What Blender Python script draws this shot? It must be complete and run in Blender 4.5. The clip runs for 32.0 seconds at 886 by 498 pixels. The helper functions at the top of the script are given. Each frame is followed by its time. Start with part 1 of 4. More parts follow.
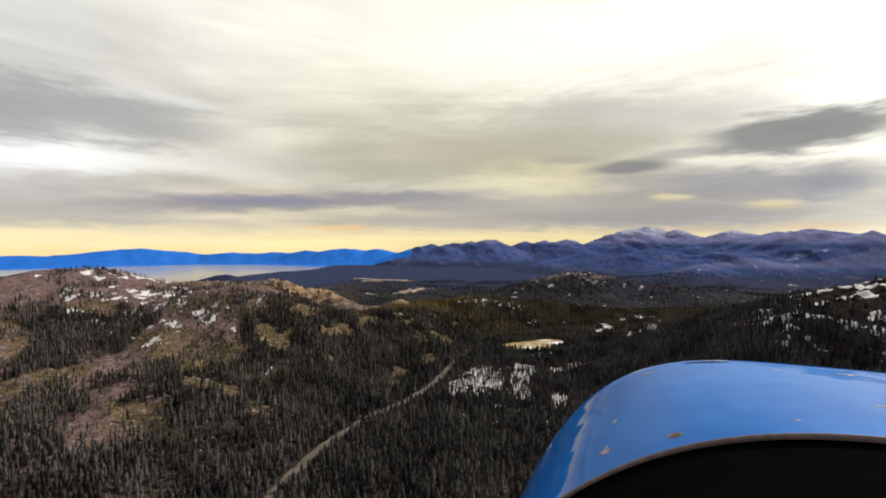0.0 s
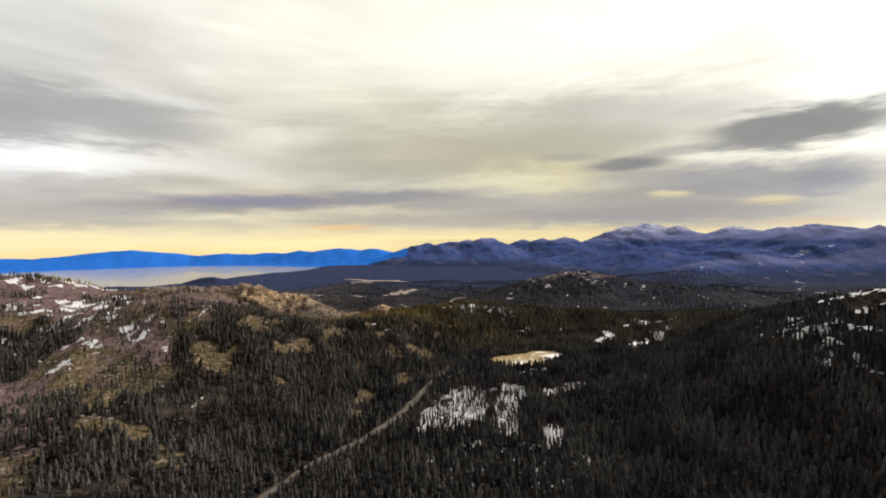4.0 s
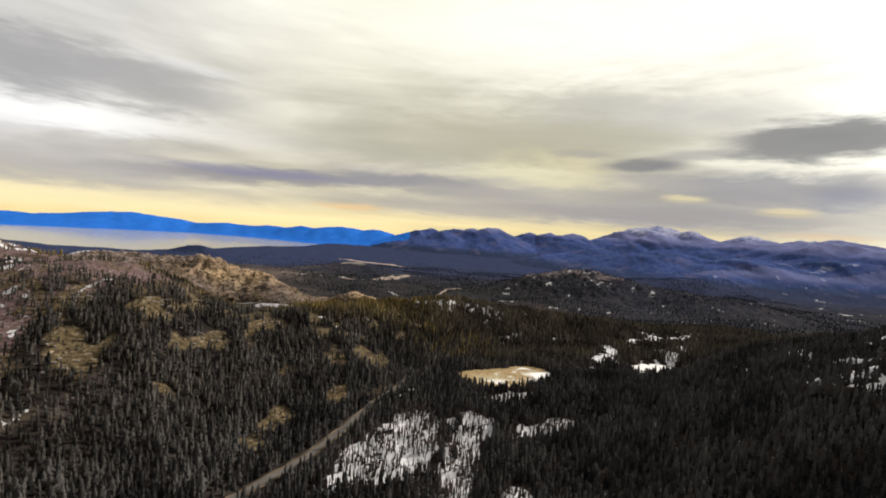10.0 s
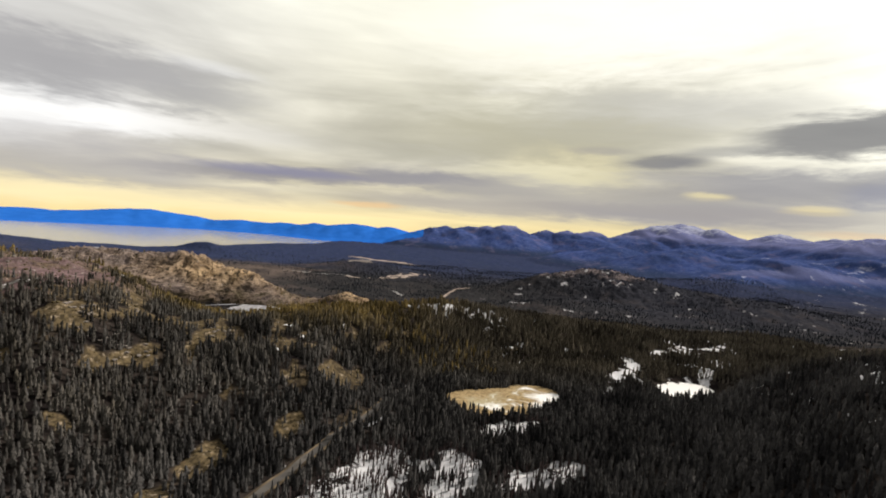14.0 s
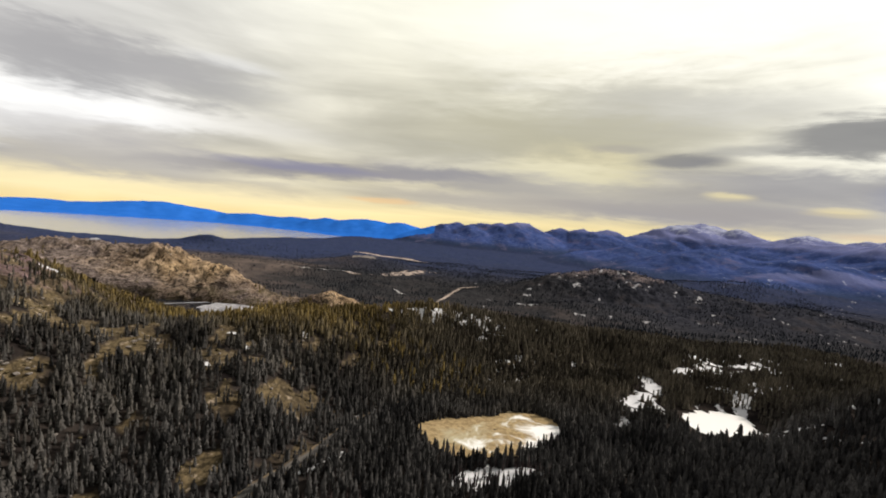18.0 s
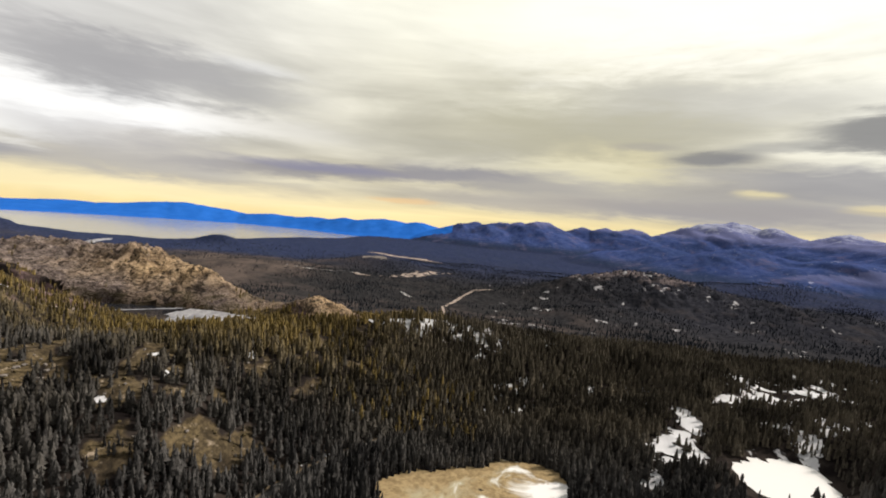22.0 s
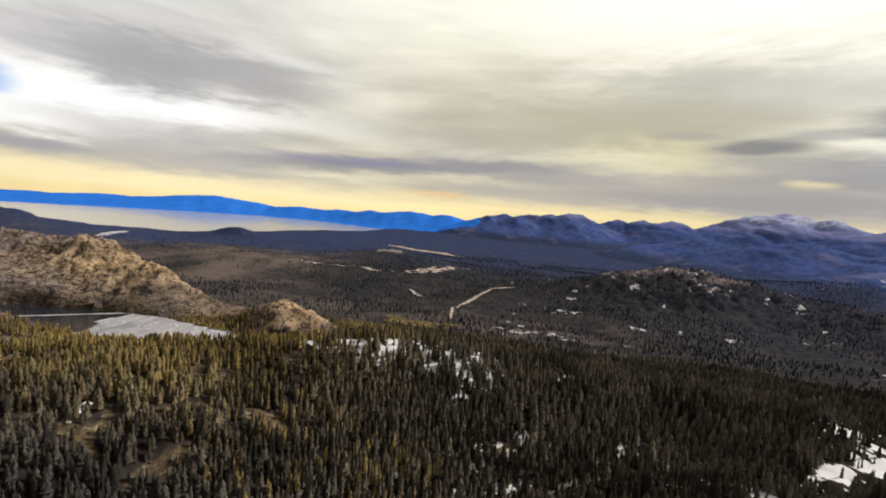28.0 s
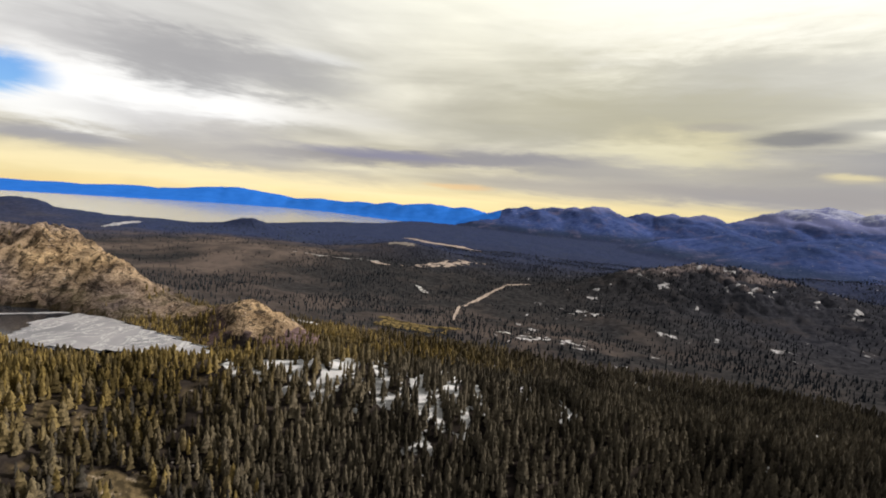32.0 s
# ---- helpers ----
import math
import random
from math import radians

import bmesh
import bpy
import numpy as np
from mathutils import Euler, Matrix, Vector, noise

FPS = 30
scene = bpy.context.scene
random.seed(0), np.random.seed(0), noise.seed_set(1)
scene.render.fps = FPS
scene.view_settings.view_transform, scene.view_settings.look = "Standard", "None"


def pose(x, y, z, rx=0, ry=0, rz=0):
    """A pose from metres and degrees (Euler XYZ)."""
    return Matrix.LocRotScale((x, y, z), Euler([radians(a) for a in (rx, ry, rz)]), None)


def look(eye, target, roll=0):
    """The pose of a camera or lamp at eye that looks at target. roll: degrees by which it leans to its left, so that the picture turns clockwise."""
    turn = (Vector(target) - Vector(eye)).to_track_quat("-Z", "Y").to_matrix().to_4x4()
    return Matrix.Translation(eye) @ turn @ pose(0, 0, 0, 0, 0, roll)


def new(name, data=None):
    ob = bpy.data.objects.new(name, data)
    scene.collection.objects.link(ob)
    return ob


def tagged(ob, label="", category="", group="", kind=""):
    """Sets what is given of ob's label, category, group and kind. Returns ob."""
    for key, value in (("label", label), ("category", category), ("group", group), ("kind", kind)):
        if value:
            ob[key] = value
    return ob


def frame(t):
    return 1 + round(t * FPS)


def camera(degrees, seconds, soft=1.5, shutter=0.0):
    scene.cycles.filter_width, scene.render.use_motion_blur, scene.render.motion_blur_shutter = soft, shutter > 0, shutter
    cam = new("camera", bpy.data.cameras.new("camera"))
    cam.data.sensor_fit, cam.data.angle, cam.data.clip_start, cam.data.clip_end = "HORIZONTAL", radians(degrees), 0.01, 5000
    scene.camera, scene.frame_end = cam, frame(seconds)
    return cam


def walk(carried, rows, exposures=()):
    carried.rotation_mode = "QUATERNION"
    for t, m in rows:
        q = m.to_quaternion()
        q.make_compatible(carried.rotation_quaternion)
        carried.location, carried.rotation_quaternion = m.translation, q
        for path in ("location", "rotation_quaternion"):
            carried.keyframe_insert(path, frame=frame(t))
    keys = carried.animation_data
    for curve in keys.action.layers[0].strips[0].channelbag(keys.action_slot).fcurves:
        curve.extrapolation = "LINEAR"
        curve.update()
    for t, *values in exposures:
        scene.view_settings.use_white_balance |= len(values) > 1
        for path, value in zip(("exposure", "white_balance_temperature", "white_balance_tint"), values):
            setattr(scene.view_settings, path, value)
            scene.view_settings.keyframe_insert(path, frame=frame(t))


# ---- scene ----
cam = camera(89.8, 32.0, soft=1.9)
ROWS = [
    (0.0, 0.00, 0.00, 220.80, -0.000, -0.814, -0.000),
    (1.0, 6.84, 20.04, 221.76, 0.063, -0.779, -0.139),
    (2.0, 13.49, 40.16, 222.36, -0.140, -0.724, -0.119),
    (3.0, 19.75, 60.15, 222.47, -0.072, -0.749, -0.750),
    (3.5, 22.87, 70.01, 222.45, -0.102, -0.889, -0.501),
    (5.5, 35.61, 108.47, 221.47, -0.349, -1.086, -0.722),
    (6.0, 38.94, 118.02, 220.92, -0.482, -1.182, -0.532),
    (7.0, 45.63, 137.06, 219.74, -0.365, -1.606, 0.472),
    (8.0, 52.36, 155.89, 219.15, -0.290, -2.109, 2.299),
    (9.0, 59.04, 174.42, 218.68, 0.241, -2.418, 3.324),
    (10.0, 65.56, 192.86, 218.29, 0.775, -2.695, 4.029),
    (11.0, 72.02, 211.42, 217.95, 1.408, -2.898, 3.951),
    (12.0, 78.72, 230.13, 217.13, 1.903, -3.065, 4.182),
    (13.0, 84.77, 248.98, 216.17, 2.269, -3.219, 4.176),
    (14.0, 90.44, 267.96, 215.26, 2.958, -3.126, 4.116),
    (14.5, 93.24, 277.39, 214.85, 3.291, -3.108, 3.994),
    (16.5, 104.92, 314.75, 213.43, 3.758, -3.331, 4.378),
    (17.0, 107.90, 323.99, 213.08, 4.167, -3.401, 4.489),
    (18.0, 113.53, 342.29, 212.44, 4.774, -3.667, 4.914),
    (19.0, 118.62, 361.29, 211.63, 5.167, -3.724, 4.623),
    (20.0, 124.24, 380.43, 210.76, 6.008, -3.821, 4.674),
    (21.0, 129.17, 399.37, 210.31, 6.593, -3.815, 4.619),
    (22.0, 134.12, 418.30, 210.12, 7.514, -3.899, 4.708),
    (23.0, 138.82, 437.45, 210.04, 8.353, -3.935, 4.862),
    (24.0, 143.36, 456.66, 209.78, 9.020, -4.088, 4.792),
    (25.0, 147.58, 475.96, 209.32, 9.699, -4.315, 4.520),
    (25.5, 149.57, 485.69, 208.99, 9.886, -4.363, 4.324),
    (27.5, 156.97, 526.99, 207.07, 10.983, -5.112, 4.356),
    (28.0, 158.51, 537.20, 206.55, 11.521, -5.114, 4.522),
    (29.0, 161.40, 557.45, 205.33, 12.433, -5.121, 5.022),
    (30.0, 164.42, 577.38, 204.38, 12.752, -5.513, 5.279),
    (31.0, 167.69, 596.90, 203.50, 13.297, -5.718, 5.092),
    (32.0, 171.80, 616.24, 202.62, 14.431, -6.254, 4.743),
]

walk(cam, [(t, pose(x, y, z, 90 + pitch, 0, yaw) @ pose(0, 0, 0, 0, 0, roll)) for t, x, y, z, yaw, pitch, roll in ROWS])

# ---- world, sun ----
U = 640.0          # metres in one plan unit
Z0 = 0.345         # plan height of the datum below the start of the flight
SUN_AZ, SUN_EL = 62.0, 32.0


class Tree:
    """Short words for building node trees."""

    def __init__(self, tree):
        self.t = tree
        tree.nodes.clear()

    def link(self, value, socket):
        if isinstance(value, (int, float)):
            socket.default_value = value
        elif isinstance(value, tuple):
            socket.default_value = (*value, 1.0) if len(value) == 3 and len(socket.default_value) == 4 else value
        else:
            self.t.links.new(value, socket)

    def math(self, op, a, b=0.0, c=0.0, clamp=False):
        n = self.t.nodes.new("ShaderNodeMath")
        n.operation, n.use_clamp = op, clamp
        for v, s in zip((a, b, c), n.inputs):
            self.link(v, s)
        return n.outputs[0]

    def vec(self, op, a, b=(0.0, 0.0, 0.0)):
        n = self.t.nodes.new("ShaderNodeVectorMath")
        n.operation = op
        self.link(a, n.inputs[0])
        self.link(b, n.inputs[1])
        return n.outputs["Value"] if op in ("LENGTH", "DOT_PRODUCT", "DISTANCE") else n.outputs[0]

    def mix(self, f, a, b, blend="MIX"):
        n = self.t.nodes.new("ShaderNodeMix")
        n.data_type, n.blend_type = "RGBA", blend
        for v, k in ((f, 0), (a, 6), (b, 7)):
            self.link(v, n.inputs[k])
        return n.outputs[2]

    def ramp(self, f, stops):
        n = self.t.nodes.new("ShaderNodeValToRGB")
        r = n.color_ramp
        r.interpolation = "EASE"
        while len(r.elements) < len(stops):
            r.elements.new(0.5)
        for e, (p, col) in zip(r.elements, stops):
            e.position, e.color = p, (*col, 1.0)
        self.link(f, n.inputs[0])
        return n.outputs[0]

    def span(self, f, lo, hi, a=0.0, b=1.0):
        n = self.t.nodes.new("ShaderNodeMapRange")
        n.interpolation_type = "SMOOTHSTEP"
        for v, k in ((f, 0), (lo, 1), (hi, 2), (a, 3), (b, 4)):
            self.link(v, n.inputs[k])
        return n.outputs[0]

    def noise(self, vector, scale, detail=4.0, rough=0.55, warp=0.0):
        n = self.t.nodes.new("ShaderNodeTexNoise")
        self.link(vector, n.inputs["Vector"])
        for k, v in (("Scale", scale), ("Detail", detail), ("Roughness", rough), ("Distortion", warp)):
            n.inputs[k].default_value = v
        return n.outputs["Fac"]

    def attr(self, name):
        n = self.t.nodes.new("ShaderNodeAttribute")
        n.attribute_name = name
        return n.outputs["Fac"]

    def coord(self, name="Object"):
        return self.t.nodes.new("ShaderNodeTexCoord").outputs[name]

    def join(self, x, y, z):
        n = self.t.nodes.new("ShaderNodeCombineXYZ")
        for v, s in zip((x, y, z), n.inputs):
            self.link(v, s)
        return n.outputs[0]

    def split(self, v):
        n = self.t.nodes.new("ShaderNodeSeparateXYZ")
        self.link(v, n.inputs[0])
        return n.outputs


world = bpy.data.worlds.new("sky")
scene.world = world
world.use_nodes = True
w = Tree(world.node_tree)
way = w.coord("Generated")
wx, wy, wz = w.split(way)
el = w.math("DEGREES", w.math("ARCSINE", wz))
az = w.math("DEGREES", w.math("ARCTAN2", wx, wy))
# cloud sheets seen at a slant: coordinates on a flat layer overhead
lift = w.math("ADD", w.math("MAXIMUM", wz, 0.0), 0.10)
layer = w.join(w.math("DIVIDE", wx, lift), w.math("DIVIDE", wy, lift), 0.0)
turned = w.vec("MULTIPLY", layer, (0.55, 1.0, 1.0))
wisps = w.noise(turned, 1.0, 5.0, 0.52, 1.2)
broad = w.noise(turned, 0.42, 3.0, 0.5, 0.4)
flat = w.join(az, el, 0.0)
edge = w.noise(w.vec("MULTIPLY", flat, (0.06, 0.30, 1.0)), 1.6, 5.0, 0.6, 0.6)
edge2 = w.noise(w.vec("MULTIPLY", flat, (0.10, 0.50, 1.0)), 3.0, 5.0, 0.6, 0.3)
SKY_STOPS = [(0.0, (0.97, 0.73, 0.34)), (0.055, (0.98, 0.81, 0.43)), (0.14, (0.70, 0.64, 0.48)), (0.30, (0.62, 0.59, 0.49)),
             (0.50, (0.80, 0.77, 0.64)), (0.75, (1.00, 0.98, 0.84)), (1.0, (1.06, 1.05, 0.94))]
base = w.ramp(w.math("DIVIDE", w.math("ADD", el, 2.0), 36.0, clamp=True), SKY_STOPS)
# cool white to the side, warm cream ahead
cool = w.span(az, -58.0, -12.0, 1.0, 0.0)
high = w.span(el, 2.0, 9.0)
base = w.mix(w.math("MULTIPLY", w.math("MULTIPLY", cool, high), 0.85), base, (0.90, 0.89, 0.89))
# the veiled sun brightens the sheet round it
sx = math.sin(radians(SUN_AZ)) * math.cos(radians(SUN_EL))
sy = math.cos(radians(SUN_AZ)) * math.cos(radians(SUN_EL))
near_sun = w.vec("DOT_PRODUCT", way, (sx, sy, math.sin(radians(SUN_EL))))
veil = w.span(near_sun, 0.72, 0.97)
base = w.mix(veil, base, (1.16, 1.14, 1.00))
base = w.mix(w.span(near_sun, 0.86, 0.98), base, (1.5, 1.5, 1.42))
# soft dark and light folds
fold = w.math("MULTIPLY", w.math("SUBTRACT", wisps, 0.5), w.span(el, 0.5, 6.0, 0.1, 1.0))
shade = w.math("MULTIPLY_ADD", fold, 0.9, 1.0)
shade = w.math("MULTIPLY", shade, w.math("MULTIPLY_ADD", w.math("SUBTRACT", broad, 0.5), 0.8, 1.0))
streak = w.noise(w.vec("MULTIPLY", flat, (0.045, 0.32, 1.0)), 1.0, 4.0, 0.5, 0.9)
streak_by = w.math("MULTIPLY", w.span(el, 0.8, 4.0, 0.15, 1.0), w.span(el, 12.0, 24.0, 1.0, 0.35))
shade = w.math("MULTIPLY", shade, w.math("MULTIPLY_ADD", w.math("MULTIPLY", w.math("SUBTRACT", streak, 0.5), streak_by), 0.75, 1.0))
cloudy = w.mix(1.0, base, w.join(shade, shade, shade), "MULTIPLY")


def cloud(a, e, wide, tall, depth, colour, tilt=0.0, soft=0.55):
    """One bank of cloud: azimuth, elevation, half width and half height in degrees."""
    global cloudy
    da, de = w.math("SUBTRACT", az, a), w.math("SUBTRACT", el, e)
    de = w.math("MULTIPLY_ADD", da, -tilt, de)
    de = w.math("MULTIPLY_ADD", w.math("SUBTRACT", edge, 0.5), 2.2 * tall, de)
    de = w.math("MULTIPLY_ADD", w.math("SUBTRACT", edge2, 0.5), 1.0 * tall, de)
    r = w.vec("LENGTH", w.join(w.math("DIVIDE", da, wide), w.math("DIVIDE", de, tall), 0.0))
    cloudy = w.mix(w.span(r, 1.0 - soft, 1.0 + soft, depth, 0.0), cloudy, colour)


cloud(23.2, 23.3, 23.6, 4.79, 0.75, (1.18, 1.15, 1.04), 0.000, 0.80)
cloud(-44.0, 8.4, 7.7, 1.34, 0.80, (1.00, 1.00, 1.00), 0.000, 0.55)
cloud(-31.7, 8.9, 12.0, 1.20, 0.60, (0.95, 0.92, 0.86), 0.000, 0.55)
cloud(-49.9, 8.4, 15.0, 1.90, 0.85, (1.08, 1.07, 1.05), 0.000, 0.55)
cloud(-54.8, 6.1, 9.0, 2.10, 0.75, (1.06, 1.06, 1.05), 0.000, 0.55)
cloud(10.8, 8.3, 8.8, 2.18, 0.55, (0.82, 0.73, 0.42), 0.000, 0.55)
cloud(8.0, 6.7, 9.6, 1.60, 0.50, (0.85, 0.80, 0.58), 0.000, 0.55)
cloud(-36.0, 18.6, 19.0, 4.60, 0.20, (0.50, 0.50, 0.51), 0.040, 0.85)
cloud(-31.5, 15.1, 4.5, 0.70, 0.55, (0.82, 0.82, 0.82), -0.030, 0.70)
cloud(-39.4, 12.3, 12.9, 2.45, 0.62, (0.38, 0.38, 0.39), 0.000, 0.55)
cloud(-46.0, 11.8, 5.6, 2.66, 0.50, (0.42, 0.42, 0.43), 0.000, 0.55)
cloud(-45.0, 13.1, 13.6, 2.48, 0.60, (0.40, 0.39, 0.40), 0.000, 0.55)
cloud(8.4, 12.7, 15.5, 3.18, 0.60, (0.50, 0.48, 0.36), 0.000, 0.80)
cloud(-6.4, 9.3, 13.3, 1.38, 0.50, (0.46, 0.44, 0.35), 0.000, 0.55)
cloud(17.3, 16.6, 7.6, 2.08, 0.40, (0.62, 0.60, 0.52), 0.000, 0.80)
cloud(18.1, 13.8, 11.9, 2.73, 0.55, (0.56, 0.55, 0.51), 0.000, 0.80)
cloud(-11.1, 10.1, 17.7, 3.34, 0.40, (0.56, 0.54, 0.46), 0.000, 0.80)
cloud(-41.4, 3.7, 10.1, 1.88, 0.60, (0.42, 0.41, 0.44), 0.000, 0.55)
cloud(-31.4, 1.7, 10.5, 0.82, 0.50, (0.40, 0.38, 0.37), 0.000, 0.55)
cloud(-55.8, 3.1, 5.7, 0.69, 0.75, (0.33, 0.33, 0.38), 0.000, 0.55)
cloud(-44.9, 6.2, 9.0, 1.31, 0.50, (0.52, 0.50, 0.50), 0.000, 0.55)
cloud(-42.0, 0.8, 24.0, 1.10, 0.55, (1.06, 0.92, 0.58), 0.000, 0.60)
cloud(-44.8, 2.4, 12.4, 0.80, 0.28, (0.50, 0.47, 0.42), 0.000, 0.55)
cloud(-15.5, 5.1, 20.0, 0.90, 0.82, (0.28, 0.27, 0.31), 0.055, 0.55)
cloud(-23.9, 5.0, 9.3, 0.53, 0.60, (0.25, 0.25, 0.37), 0.000, 0.55)
cloud(0.0, 5.2, 14.0, 1.15, 0.72, (0.33, 0.32, 0.34), -0.080, 0.55)
cloud(5.7, 2.7, 19.2, 1.10, 0.70, (0.42, 0.39, 0.37), 0.000, 0.55)
cloud(25.2, 3.1, 12.5, 1.28, 0.72, (0.36, 0.36, 0.39), 0.000, 0.55)
cloud(35.1, 6.3, 8.7, 1.47, 0.70, (0.36, 0.36, 0.38), 0.000, 0.55)
cloud(41.2, 5.3, 2.6, 1.14, 0.50, (0.24, 0.28, 0.45), 0.000, 0.55)
cloud(28.6, 10.0, 4.2, 0.54, 0.60, (0.34, 0.34, 0.34), 0.000, 0.55)
cloud(15.3, 10.1, 3.3, 0.46, 0.50, (0.36, 0.34, 0.36), 0.000, 0.55)
cloud(22.6, 8.9, 4.4, 0.85, 0.82, (0.22, 0.22, 0.24), 0.040, 0.50)
cloud(38.6, 11.2, 8.0, 1.90, 0.88, (0.23, 0.23, 0.24), 0.000, 0.40)
cloud(-13.0, 1.9, 3.8, 0.35, 0.60, (0.95, 0.62, 0.30), 0.000, 0.55)
cloud(27.2, 5.1, 2.2, 0.37, 0.80, (1.00, 0.86, 0.46), 0.000, 0.55)
cloud(36.4, 3.8, 2.4, 0.34, 0.80, (1.00, 0.84, 0.44), 0.000, 0.55)
cloud(39.8, 1.7, 3.6, 0.38, 0.50, (0.98, 0.68, 0.36), 0.000, 0.55)
cloud(33.0, 2.6, 15.0, 1.5, 0.45, (0.42, 0.40, 0.41), 0.000, 0.55)
cloud(12.0, 4.6, 17.0, 1.4, 0.55, (0.50, 0.47, 0.42), 0.000, 0.60)
cloud(32.0, 5.6, 16.0, 2.10, 0.55, (0.34, 0.33, 0.35), 0.010, 0.60)
cloud(21.0, 3.1, 15.0, 0.95, 0.50, (0.38, 0.35, 0.34), 0.000, 0.60)
cloud(7.0, 11.6, 17.0, 2.30, 0.45, (0.46, 0.43, 0.30), 0.020, 0.80)
cloud(27.2, 5.3, 2.0, 0.30, 0.40, (1.00, 0.86, 0.46), 0.000, 0.55)
cloud(36.6, 4.2, 2.2, 0.30, 0.40, (1.00, 0.84, 0.44), 0.000, 0.55)
cloud(31.0, 14.5, 12.0, 1.6, 0.35, (0.66, 0.65, 0.62), 0.000, 0.70)

nishita = world.node_tree.nodes.new("ShaderNodeTexSky")
nishita.sky_type, nishita.sun_disc = "NISHITA", False
nishita.sun_elevation, nishita.sun_rotation = radians(SUN_EL), radians(SUN_AZ)
clear = w.mix(1.0, nishita.outputs[0], (0.075, 0.11, 0.165), "MULTIPLY")
gap_r = w.vec("LENGTH", w.join(w.math("DIVIDE", w.math("ADD", az, 62.5), 7.0),
                               w.math("DIVIDE", w.math("MULTIPLY_ADD", w.math("SUBTRACT", edge, 0.5), 5.0, w.math("SUBTRACT", el, 8.2)), 2.4), 0.0))
gap = w.span(gap_r, 0.6, 1.2, 1.0, 0.0)
cloudy = w.mix(gap, cloudy, clear)
# unseen cloud overhead and behind the flight, dimmed to cut the fill light
unseen_dim = w.math("MULTIPLY", w.span(el, 34.0, 60.0, 1.0, 0.45), w.span(wy, -0.2, 0.45, 0.45, 1.0))
cloudy = w.mix(1.0, cloudy, w.join(unseen_dim, unseen_dim, unseen_dim), "MULTIPLY")
bg = world.node_tree.nodes.new("ShaderNodeBackground")
w.link(cloudy, bg.inputs["Color"])
bg.inputs["Strength"].default_value = 1.0
w.t.links.new(bg.outputs[0], w.t.nodes.new("ShaderNodeOutputWorld").inputs[0])

sun = new("sun", bpy.data.lights.new("sun", "SUN"))
sun.data.energy, sun.data.angle, sun.data.color = 4.6, radians(8), (1.0, 0.92, 0.82)
sun.matrix_world = look((sx * 900, sy * 900, 900 * math.tan(radians(SUN_EL))), (0, 0, 0))

# ---- numbers in two dimensions ----
rng = np.random.default_rng(7)
PERM = np.concatenate([rng.permutation(256)] * 2)
GRAD = np.stack([np.cos(np.arange(16) * np.pi / 8), np.sin(np.arange(16) * np.pi / 8)], -1)


def perlin(x, y):
    xi, yi = np.floor(x).astype(int), np.floor(y).astype(int)
    fx, fy = x - xi, y - yi
    u, v = fx * fx * fx * (fx * (fx * 6 - 15) + 10), fy * fy * fy * (fy * (fy * 6 - 15) + 10)

    def g(ix, iy, dx, dy):
        k = GRAD[PERM[PERM[ix & 255] + (iy & 255)] & 15]
        return k[..., 0] * dx + k[..., 1] * dy

    a = g(xi, yi, fx, fy) * (1 - u) + g(xi + 1, yi, fx - 1, fy) * u
    b = g(xi, yi + 1, fx, fy - 1) * (1 - u) + g(xi + 1, yi + 1, fx - 1, fy - 1) * u
    return (a * (1 - v) + b * v) * 1.5


def fbm(x, y, octaves=5, gain=0.5, ridged=False):
    s, amp = 0.0, 1.0
    for k in range(octaves):
        n = perlin(x * 2 ** k + 17.3 * k, y * 2 ** k - 9.1 * k)
        s = s + amp * ((0.5 - np.abs(n)) if ridged else n)
        amp *= gain
    return s


def step(v, lo, hi):
    k = np.clip((v - lo) / (hi - lo), 0, 1)
    return k * k * (3 - 2 * k)


def dome(x, y, cx, cy, rx, ry, turn=0.0):
    """1 in the middle of a hill, falling off as a bell."""
    c, s = math.cos(radians(turn)), math.sin(radians(turn))
    dx, dy = x - cx, y - cy
    return np.exp(-(((dx * c + dy * s) / rx) ** 2 + ((-dx * s + dy * c) / ry) ** 2))


def spot(x, y, cx, cy, rx, ry, turn=0.0, rough=0.35, scale=14.0):
    """A patch with an uneven rim: above 0 inside."""
    c, s = math.cos(radians(turn)), math.sin(radians(turn))
    dx, dy = x - cx, y - cy
    r = np.sqrt(((dx * c + dy * s) / rx) ** 2 + ((-dx * s + dy * c) / ry) ** 2)
    return 1 - r + rough * fbm(x * scale, y * scale, 4)


# ---- the land, in plan units (x to the side, y along the flight, heights from the start of the flight) ----
LAKE_Z, TARN_Z = -0.335, -0.228


def tarn_side(x, y):
    """Above 0 inside the shore of the small mountain lake."""
    c, s = math.cos(radians(9)), math.sin(radians(9))
    dx, dy = x + 0.385, y - 1.362
    body = 1 - np.sqrt(((dx * c + dy * s) / 0.305) ** 2 + ((-dx * s + dy * c) / 0.060) ** 2) + 0.10 * fbm(x * 9, y * 9, 3)
    return np.minimum(body, (1.428 - 0.20 * np.maximum(x + 0.33, 0) - y) / 0.06 + 0.05 * fbm(x * 30, y * 30, 3))


def far_shore(a):
    """Distance of the great lake's far shore, by azimuth."""
    return np.interp(a, (-80, -60, -54, -46, -38, -29, -22, -16, -4), (8.2, 7.9, 7.6, 7.6, 7.7, 7.7, 7.2, 6.5, 6.4)) + 0.06 * perlin(a * 0.6, 0 * a + 2.2)


